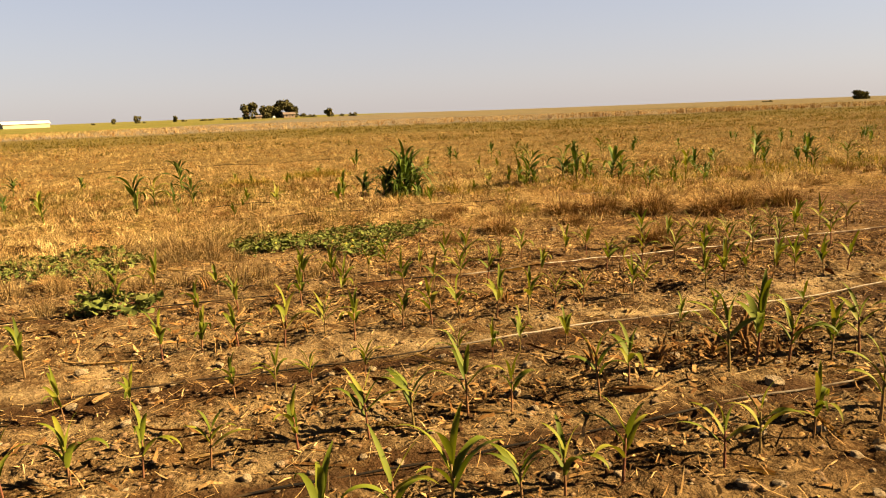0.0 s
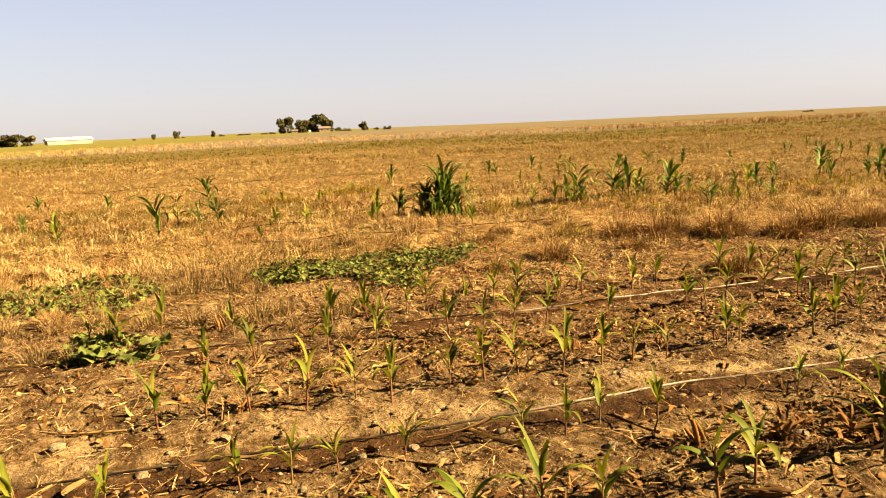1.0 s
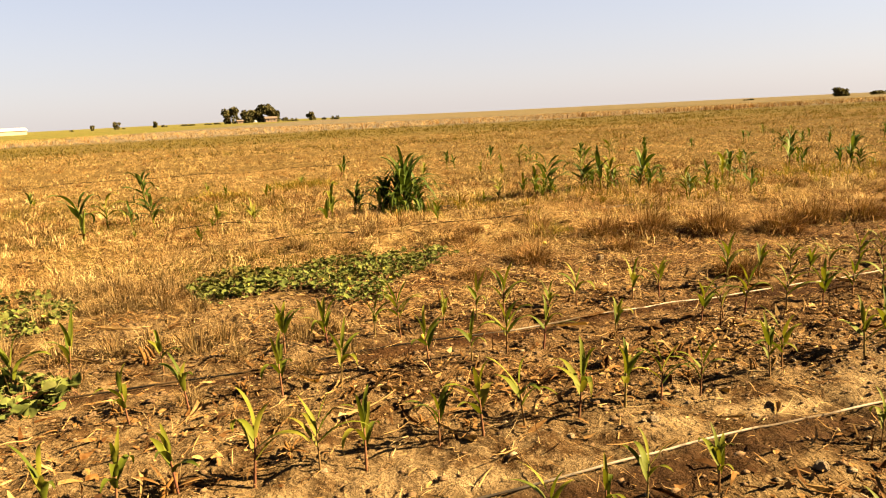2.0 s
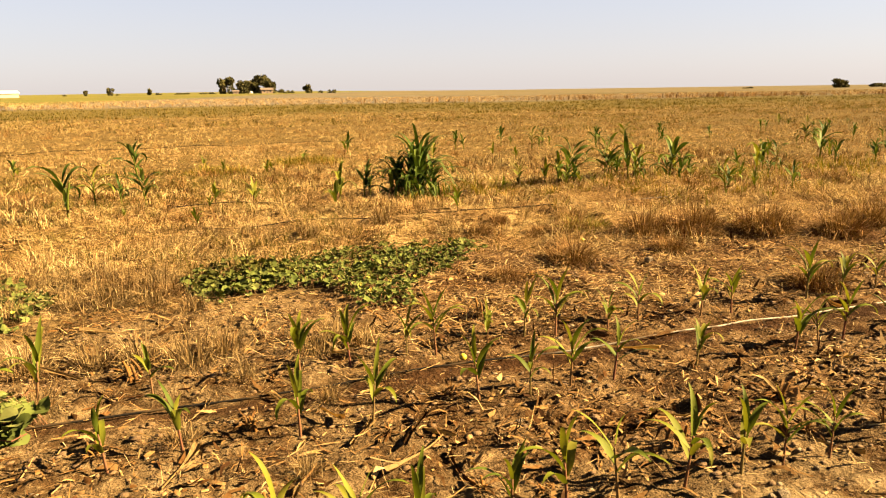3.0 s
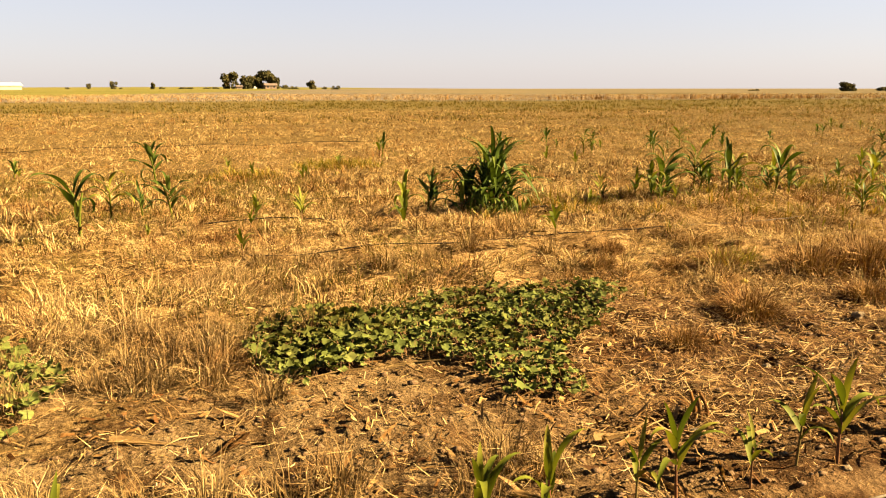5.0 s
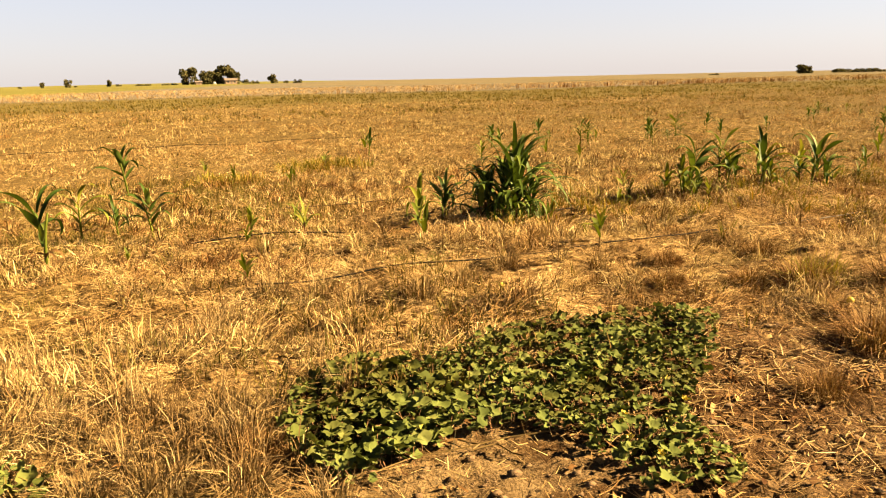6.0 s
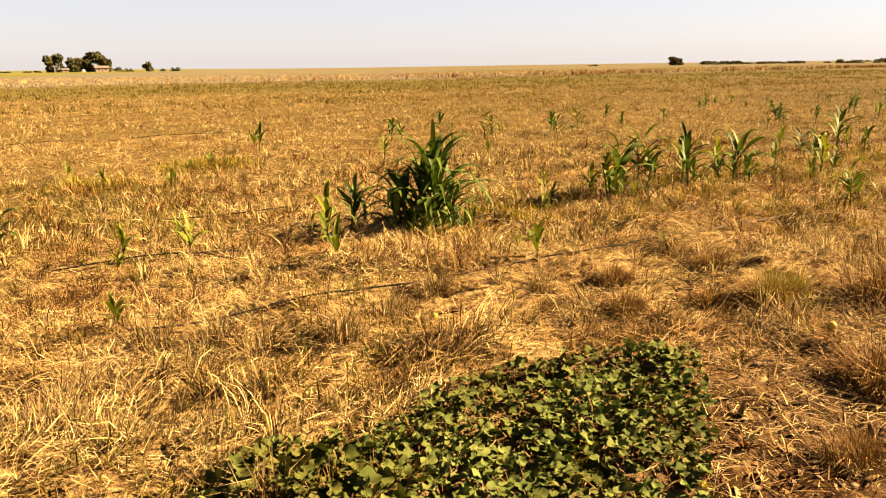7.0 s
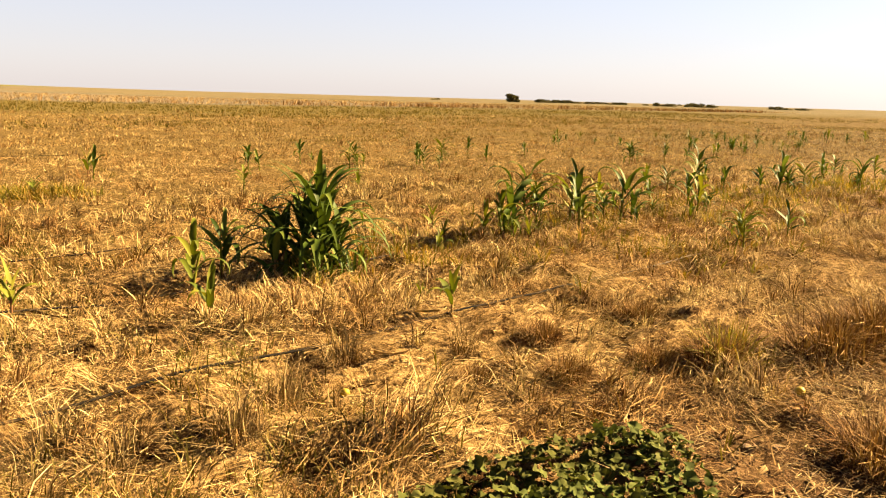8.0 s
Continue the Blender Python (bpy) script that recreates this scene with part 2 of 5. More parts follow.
    warp = node(nt, "ShaderNodeVectorMath", i0=co, i1=mid.outputs[1])
    warp.operation = "MULTIPLY_ADD"
    warp.inputs[1].default_value = (0.12, 0.12, 0.12)
    nt.links.new(mid.outputs[1], warp.inputs[0])
    nt.links.new(co, warp.inputs[2])
    nt.links.new(warp.outputs[0], cell.inputs["Vector"])
    crack = calc(nt, "MULTIPLY", between(nt, cell.outputs["Distance"], 0.045, 0.012), between(nt, big.outputs[0], 0.48, 0.58))
    soil = mixed(nt, calc(nt, "MULTIPLY", crack, 0.75), soil, (0.0267, 0.015, 0.008))
    # a browner, darker stretch of bare soil
    brown_soil = calc(nt, "MULTIPLY", between(nt, calc(nt, "ADD", X, wob), 1.7, 2.4), between(nt, calc(nt, "ADD", Y, wob), 7.2, 7.7))
    soil = mixed(nt, brown_soil, soil, (0.84, 0.78, 0.76), "MULTIPLY")
    # the right-hand rows and the nearest soil are multiplied slightly darker
    worked = calc(nt, "MULTIPLY", between(nt, calc(nt, "ADD", X, wob), 0.4, 2.2), between(nt, calc(nt, "ADD", Y, wob), 4.9, 5.5))
    fore = between(nt, calc(nt, "ADD", Y, wob), 2.9, 2.4)
    soil = mixed(nt, fore, soil, (0.82, 0.76, 0.7), "MULTIPLY")
    soil = mixed(nt, worked, soil, (0.94, 0.86, 0.82), "MULTIPLY")
    # rotted straw beyond the corn rows
    lie = node(nt, "ShaderNodeTexNoise", Scale=16.0, Detail=5.0, Roughness=0.7)
    stretch = node(nt, "ShaderNodeMapping", Vector=co)
    stretch.inputs["Scale"].default_value = (0.5, 1.6, 1)
    nt.links.new(stretch.outputs[0], lie.inputs["Vector"])
    straw = ramp(nt, lie.outputs[0], [(0.33, (0.022, 0.011, 0.004)), (0.46, (0.11, 0.067, 0.024)), (0.57, (0.235, 0.153, 0.062)), (0.72, (0.35, 0.242, 0.115))])
    # dark patches: bare soil and the shade of gaps, painted into the mat
    gap_noise = node(nt, "ShaderNodeTexNoise", Vector=co, Scale=4.2, Detail=6.0, Roughness=0.7)
    straw = mixed(nt, between(nt, gap_noise.outputs[0], 0.52, 0.61), straw, (0.2, 0.15, 0.11), "MULTIPLY")
    old = ramp(nt, lie.outputs[0], [(0.36, (0.018, 0.011, 0.004)), (0.47, (0.068, 0.044, 0.014)), (0.59, (0.128, 0.086, 0.029)), (0.7, (0.2, 0.14, 0.052))])
    straw = mixed(nt, calc(nt, "MULTIPLY", between(nt, calc(nt, "ADD", X, calc(nt, "MULTIPLY", gap_noise.outputs[0], 3.0)), 2.9, -0.1), 0.9), straw, (0.5, 0.52, 0.38), "MULTIPLY")
    straw = mixed(nt, between(nt, calc(nt, "ADD", Y, calc(nt, "MULTIPLY", big.outputs[0], 4.0)), 14.0, 18.0), straw, old)
    edge = calc(nt, "ADD", Y, calc(nt, "MULTIPLY", calc(nt, "SUBTRACT", big.outputs[0], 0.5), 3.0))
    edge = calc(nt, "SUBTRACT", edge, calc(nt, "MULTIPLY", between(nt, X, 0.5, 3.0), 1.0))
    col = mixed(nt, between(nt, edge, 7.6, 9.2), soil, straw)
    # farther strips: weedy brown-green, pale stubble, a ripe yellow-green crop
    vast = node(nt, "ShaderNodeTexNoise", Vector=co, Scale=0.09, Detail=5.0, Roughness=0.65)
    yv = calc(nt, "ADD", Y, calc(nt, "MULTIPLY", calc(nt, "SUBTRACT", vast.outputs[0], 0.5), 26.0))
    weedy = ramp(nt, lie.outputs[0], [(0.3, (0.0399, 0.0332, 0.00947)), (0.55, (0.0827, 0.063, 0.0189)), (0.75, (0.12, 0.0827, 0.0284))])
    col = mixed(nt, calc(nt, "MULTIPLY", between(nt, yv, 42.0, 58.0), 0.8), col, weedy)
    row = node(nt, "ShaderNodeTexNoise", Vector=co, Scale=0.9, Detail=6.0, Roughness=0.75)
    pale = ramp(nt, row.outputs[0], [(0.3, (0.05, 0.042, 0.027)), (0.5, (0.083, 0.07, 0.05)), (0.7, (0.122, 0.108, 0.088))])
    col = mixed(nt, between(nt, yv, 78.0, 90.0), col, pale)
    far = node(nt, "ShaderNodeTexNoise", Vector=co, Scale=0.02, Detail=6.0, Roughness=0.6)
    crop = ramp(nt, far.outputs[0], [(0.3, (0.066, 0.062, 0.015)), (0.6, (0.092, 0.083, 0.022)), (0.8, (0.115, 0.1, 0.036))])
    line = calc(nt, "SUBTRACT", Y, calc(nt, "MULTIPLY", X, 3.2))
    col = mixed(nt, between(nt, line, 165.0, 190.0), col, crop)
    other = ramp(nt, far.outputs[0], [(0.35, (0.07, 0.058, 0.03)), (0.5, (0.1, 0.081, 0.046)), (0.65, (0.085, 0.068, 0.035))])
    side = calc(nt, "ADD", calc(nt, "MULTIPLY", X, 0.8), calc(nt, "MULTIPLY", Y, 0.6))
    col = mixed(nt, calc(nt, "MULTIPLY", between(nt, side, 120.0, 210.0), between(nt, line, 200.0, 40.0)), col, other)
    nt.links.new(col, b.inputs["Base Color"])
    nt.links.new(between(nt, damp, 3.0, 0.2), b.inputs["Roughness"])
    h = calc(nt, "ADD", calc(nt, "MULTIPLY", mid.outputs[0], 1.0), calc(nt, "MULTIPLY", fine.outputs[0], 0.5))
    h = calc(nt, "SUBTRACT", h, calc(nt, "MULTIPLY", crack, 0.4))
    nt.links.new(node(nt, "ShaderNodeBump", Height=h, Strength=1.0, Distance=0.05).outputs[0], b.inputs["Normal"])
    return m


SOIL = soil_material()


# ---- ground ----
def grain(x, y, seed):
    xi, yi = np.floor(x).astype(np.int64), np.floor(y).astype(np.int64)
    fx, fy = x - xi, y - yi
    fx, fy = fx * fx * (3 - 2 * fx), fy * fy * (3 - 2 * fy)

    def spot(a, c):
        h = (a * 374761393 + c * 668265263 + seed * 982451653) & 0xFFFFFFFF
        h = ((h ^ (h >> 13)) * 1274126177) & 0xFFFFFFFF
        return ((h ^ (h >> 16)) & 0xFFFFFF) / 0xFFFFFF
    top = spot(xi, yi) * (1 - fx) + spot(xi + 1, yi) * fx
    low = spot(xi, yi + 1) * (1 - fx) + spot(xi + 1, yi + 1) * fx
    return top * (1 - fy) + low * fy - 0.5


NEAR_X, NEAR_Y = (-3.2, 8.0), (1.2, 13.8)
FALL = 0.0045


def height(x, y):
    """Ground height: a gentle fall to the distance, furrows at the tapes, clods near by."""
    x, y = np.asarray(x, float), np.asarray(y, float)
    d = np.hypot(x, y)
    az = np.degrees(np.arctan2(x, y))
    k = np.clip((az - 2) / 24, 0, 1)
    fall = FALL * (0.3 + 0.7 * k * k * (3 - 2 * k))
    z = -fall * 0.5 * ((d - 25) + np.sqrt((d - 25) ** 2 + 200.0)) + fall * 3.5
    fade = np.clip(np.minimum(np.minimum(x - NEAR_X[0], NEAR_X[1] - x), np.minimum(y - NEAR_Y[0], NEAR_Y[1] - y)) / 0.8, 0, 1)
    z = z + 0.02 * grain(x * 1.1, y * 1.1, 3)
    mat = np.clip((y - 8.3) / 1.5, 0, 1)
    z = z + fade * mat * (0.15 * grain(x * 1.8, y * 2.6, 15) + 0.11 * np.abs(grain(x * 4.6, y * 6, 17)))
    z = z + fade * (1.45 - 0.8 * mat) * (0.035 * grain(x * 4, y * 4, 5) + 0.03 * np.abs(grain(x * 10, y * 10, 7)) + 0.026 * np.abs(grain(x * 19, y * 19, 9)))
    z = z - 0.016 * fade
    for y0 in DRIPS[:3]:
        z = z - 0.022 * np.exp(-((y - y0 + 0.08 * grain(x * 0.7, y * 0, 13)) / 0.16) ** 2)
    return z


def fast_mesh(name, verts, faces, mat, smooth=False):
    """A mesh from numpy arrays; faces all have the same number of corners."""
    me = bpy.data.meshes.new(name)
    n, k = faces.shape
    me.vertices.add(len(verts))
    me.vertices.foreach_set("co", verts.astype(np.float32).ravel())
    me.loops.add(n * k)
    me.loops.foreach_set("vertex_index", faces.astype(np.int32).ravel())
    me.polygons.add(n)
    me.polygons.foreach_set("loop_start", np.arange(0, n * k, k, dtype=np.int32))
    if smooth:
        me.polygons.foreach_set("use_smooth", np.ones(n, dtype=bool))
    me.update(calc_edges=True)
    me.materials.append(mat)
    return me


def spaced(lo, hi, step, far):
    near = np.arange(lo, hi + step / 2, step)
    out, gap = [hi], step
    while out[-1] < far:
        gap *= 1.16
        out.append(out[-1] + gap)
    grow = np.array(out[1:])
    back = lo - (grow - hi)
    return np.concatenate([back[::-1], near, grow])


def build_ground():
    xs, ys = spaced(*NEAR_X, 0.033, 2600), spaced(*NEAR_Y, 0.033, 2600)
    gx, gy = np.meshgrid(xs, ys)
    verts = np.stack([gx, gy, height(gx, gy)], -1).reshape(-1, 3)
    i = np.arange(len(ys) - 1)[:, None] * len(xs) + np.arange(len(xs) - 1)[None]
    i = i.ravel()
    faces = np.stack([i, i + 1, i + 1 + len(xs), i + len(xs)], -1)
    tagged(new("ground", fast_mesh("ground", verts, faces, SOIL, True)), "dry tan field soil with straw and damp furrows", "ground", kind="structure")


build_ground()
rng = np.random.default_rng(11)


def part(name, bm, mat, parent, label=""):
    me = bpy.data.meshes.new(name)
    bm.to_mesh(me)
    bm.free()
    me.materials.append(mat)
    ob = new(name, me)
    ob.parent = parent
    if label:
        ob["label"] = label
    return ob


# ---- loose blades: straw, stubble, weeds ----
def blades(name, x, y, az, lean, length, width, bend, mat, lift=0.0, base=None, short=False):
    """Thin bent blades: each two quads. lean: angle above the ground; bend: how much it droops on the way."""
    n = len(x)
    z = (height(x, y) if base is None else base) + lift
    root = np.stack([x, y, z], -1)
    out = np.stack([np.cos(az), np.sin(az), np.zeros(n)], -1)
    side = np.stack([-np.sin(az), np.cos(az), np.zeros(n)], -1)
    twist = rng.uniform(-1, 1, n)[:, None]
    side = side + np.array([0, 0, 1.0]) * twist * 0.8
    side /= np.linalg.norm(side, axis=1)[:, None]
    up = np.array([0, 0, 1.0])

    def way(a):
        return out * np.cos(a)[:, None] + up * np.sin(a)[:, None]
    mid = root + way(lean) * (length * 0.5)[:, None]
    tip = mid + way(lean - bend) * (length * 0.5)[:, None]
    w = width[:, None]
    verts = np.stack([root - side * w / 2, root + side * w / 2, mid - side * w / 2, mid + side * w / 2, tip - side * w * 0.12, tip + side * w * 0.12], 1).reshape(-1, 3)
    k = np.arange(n)[:, None] * 6
    faces = np.concatenate([k + np.array([0, 1, 3, 2]), k + np.array([2, 3, 5, 4])])
    if short:
        verts = verts.reshape(n, 6, 3)[:, [0, 1, 5, 4]].reshape(-1, 3)
        faces = np.arange(n)[:, None] * 4 + np.arange(4)
    ob = new(name, fast_mesh(name, verts, faces, mat))
    return ob


def in_view(x, y, margin=0.0):
    a = np.degrees(np.arctan2(x - 0.2, y + 1.5))
    return (a > -19 - margin) & (a < 80 + margin)


def scatter(n, x0, x1, y0, y1):
    x, y = rng.uniform(x0, x1, n), rng.uniform(y0, y1, n)
    keep = in_view(x, y)
    return x[keep], y[keep]


def strawy(x, y):
    """How much straw lies at a place: none on the worked rows, all of it beyond."""
    start = 8.3 + 0.75 * np.clip((x - 0.8) / 1.8, 0, 1) - 0.4 * np.clip((0.4 - x) / 1.2, 0, 1)
    s = np.clip((y - start + 1.6 * grain(x * 0.8, y * 0.8, 21)) / 0.8, 0, 1)
    gaps = np.clip(0.95 + 2.4 * grain(x * 1.1, y * 1.9, 25) + 1.2 * grain(x * 3.1, y * 4.2, 27), 0.3, 1)
    return s * gaps


PATCHES = {"main": [(0.33, 8.75), (0.5, 9.1), (0.85, 9.4), (1.2, 9.2), (1.7, 9.45), (2.3, 9.45), (2.8, 9.35), (3.02, 9.1), (2.6, 8.65), (2.2, 8.35), (1.9, 8.1), (1.93, 7.82), (1.86, 7.64), (1.46, 7.75), (1.48, 8.2), (1.28, 8.42), (0.86, 8.35), (0.5, 8.2)],
           "west": [(-2.3, 8.9), (-1.55, 9.3), (-1.06, 9.5), (-0.6, 8.9), (-0.5, 8.6), (-0.72, 8.0), (-1.21, 7.9), (-1.9, 8.2)],
           "small": [(-0.95, 6.95), (-0.6, 6.95), (-0.33, 6.6), (-0.36, 6.35), (-0.62, 6.25), (-0.95, 6.45)]}


def inside(poly, x, y):
    hit = np.zeros(np.shape(x), bool)
    for (ax, ay), (bx, by) in zip(poly, poly[1:] + poly[:1]):
        cross = ((ay > y) != (by > y)) & (x < (bx - ax) * (y - ay) / (by - ay + 1e-9) + ax)
        hit ^= cross
    return hit


def stuff(ob, label, category):
    tagged(ob, label, category, kind="stuff")


def off_tape(x, y, gap=0.05):
    return np.min([np.abs(y - d) for d in DRIPS], axis=0) > gap * rng.uniform(0.4, 1.6, len(x))


def combed(x, y):
    """The way the straw has been laid over: swirls that change every metre or so."""
    return 0.3 + 5.0 * grain(x * 0.75, y * 1.0, 71) + 2.4 * grain(x * 2.1, y * 2.6, 73)


def lay_straw():
    # matted straw, near
    for name, count, x1, y0, y1, reach, wide in (("straw_litter", 380000, 12, 6.6, 13.5, (0.05, 0.2), 0.0048), ("straw_litter", 330000, 22, 13.5, 24, (0.07, 0.2), 0.009)):
        x, y = scatter(count, -6, x1, y0, y1)
        keep = rng.random(len(x)) < (0.04 + 0.96 * strawy(x, y)) * np.clip(11.0 / np.hypot(x, y), 0, 1) ** 1.4 * (0.55 + 0.45 * np.clip((x + 0.6 * grain(x, y, 83)) / 1.6, 0, 1))
        keep &= (~inside(PATCHES["main"], x, y) | (rng.random(len(x)) < 0.2)) & off_tape(x, y, np.where(y < 8, 0.05, 0.02))
        x, y = x[keep], y[keep]
        n = len(x)
        az = np.where(rng.random(n) < 0.75, combed(x, y) + rng.normal(0, 0.38, n) + np.pi * rng.integers(0, 2, n), rng.uniform(0, 2 * np.pi, n))
        stuff(blades(name, x, y, az, rng.normal(0.12, 0.2, n), rng.uniform(*reach, n), (0.0018 + wide * rng.random(n) ** 2) * np.clip((y - 3.5) / 7.5, 0.55, 1), rng.normal(0.2, 0.8, n), STRAW, rng.uniform(0.0, 0.07, n) * (grain(x * 3.5, y * 3.5, 23) + 0.6), short=True), "bleached dry straw lying on the field", "straw")
    x, y = scatter(120000, -2.5, 6.5, 7.0, 12.5)
    keep = rng.random(len(x)) < 0.1 + 0.9 * strawy(x, y)
    keep &= ~inside(PATCHES["main"], x, y)
    x, y = x[keep], y[keep]
    n = len(x)
    stuff(blades("chaff", x, y, rng.uniform(0, 6.283, n), rng.normal(0.15, 0.3, n), rng.uniform(0.02, 0.09, n), rng.uniform(0.002, 0.005, n), rng.normal(0.2, 0.5, n), STUBBLE, rng.uniform(0.0, 0.05, n), short=True), "fine broken straw and chaff", "straw")
    # wads of pale leaves laid over in swirls
    cx, cy = scatter(900, -4, 12, 8.4, 14.5)
    keep = (rng.random(len(cx)) < strawy(cx, cy) * np.clip(0.35 + 2.6 * grain(cx * 0.9, cy * 1.4, 33), 0.05, 1) * np.clip(0.2 + cx / 2, 0.15, 1)) & ~inside(PATCHES["main"], cx, cy)
    cx, cy = cx[keep], cy[keep]
    idx = np.repeat(np.arange(len(cx)), rng.integers(40, 90, len(cx)))
    n = len(idx)
    az = combed(cx, cy)[idx] + rng.normal(0, 0.3, n)
    x, y = cx[idx] + rng.normal(0, 0.11, n), cy[idx] + rng.normal(0, 0.06, n)
    stuff(blades("flattened_leaves", x, y, az, rng.normal(0.3, 0.16, n), rng.uniform(0.1, 0.28, n), rng.uniform(0.002, 0.006, n), rng.normal(0.6, 0.3, n), STRAW, rng.uniform(0.0, 0.06, n)), "flattened pale dead leaves lying in layers", "straw")
    # broken leaf and stalk bits on the worked rows
    x, y = scatter(120000, -3, 9, 1.6, 9.5)
    belt = np.exp(-((y - 3.65) / 0.3) ** 2) + np.exp(-((y - 5.6) / 0.42) ** 2) + 0.8 * np.exp(-((y - 7.1) / 0.4) ** 2) + 0.8 * np.exp(-((y - 2.75) / 0.25) ** 2) + 0.2 * (y > 7.6) + 1.2 * np.exp(-((x - 2.9) / 0.6) ** 2 - ((y - 3.8) / 0.35) ** 2)
    keep = (0.07 + 0.62 * belt * (0.75 + 0.5 * np.clip(x / 2, 0, 1))) * (1 - 0.85 * np.exp(-((y - 4.62) / 0.3) ** 2)) * (0.6 + 1.4 * grain(x * 1.7, y * 1.7, 31)) > rng.random(len(x))
    keep &= off_tape(x, y, 0.07)
    x, y = x[keep], y[keep]
    n = len(x)
    stuff(blades("crop_residue", x, y, np.where(rng.random(n) < 0.45, rng.normal(0, 0.6, n) + np.pi * rng.integers(0, 2, n), rng.uniform(0, 2 * np.pi, n)), rng.normal(0.2, 0.28, n), 0.02 + 0.11 * rng.random(n) ** 1.6, 0.004 + 0.026 * rng.random(n) ** 3, rng.normal(0.5, 0.9, n), DEBRIS, rng.uniform(0.0, 0.01, n)), "dark and pale scraps of old corn leaf", "crop residue")
    x, y = scatter(15000, -3, 9, 1.6, 9.5)
    n = len(x)
    x, y = np.concatenate([x, rng.uniform(1.6, 6.5, 9000)]), np.concatenate([y, rng.uniform(7.1, 9.6, 9000)])
    n = len(x)
    stuff(blades("pale_straw", x, y, rng.uniform(0, 2 * np.pi, n), rng.normal(0.06, 0.12, n), 0.03 + 0.16 * rng.random(n) ** 2, 0.002 + 0.005 * rng.random(n) ** 2, rng.normal(0.05, 0.3, n), HUSK, rng.uniform(0.004, 0.02, n)), "pale straws strewn between the corn rows", "straw")


def tuft_blades(name, cx, cy, count, spread, size, width, mat, lean=(0.7, 1.5), droop=(0.1, 0.9), short=False, grow=False, comb=0.0):
    """Standing blades gathered in tufts round the given centres. comb: how far each tuft leans over to one side."""
    m = len(cx)
    k = rng.integers(count[0], count[1], m)
    idx = np.repeat(np.arange(m), k)
    n = len(idx)
    rad, az = np.abs(rng.normal(0, spread, n)), rng.uniform(0, 2 * np.pi, n)
    hgt = rng.uniform(size[0], size[1], m)[idx] * rng.uniform(0.5, 1.1, n)
    if grow:
        width = width * np.clip(cy[idx] / 8.5, 1, 2)
    turn = np.where(rng.random(n) < comb, combed(cx, cy)[idx] + rng.normal(0, 0.45, n), az + rng.normal(0, 0.5, n))
    return blades(name, cx[idx] + rad * np.cos(az), cy[idx] + rad * np.sin(az), turn, rng.uniform(*lean, n), hgt, width * rng.uniform(0.6, 1.4, n), rng.uniform(*droop, n), mat, short=short)


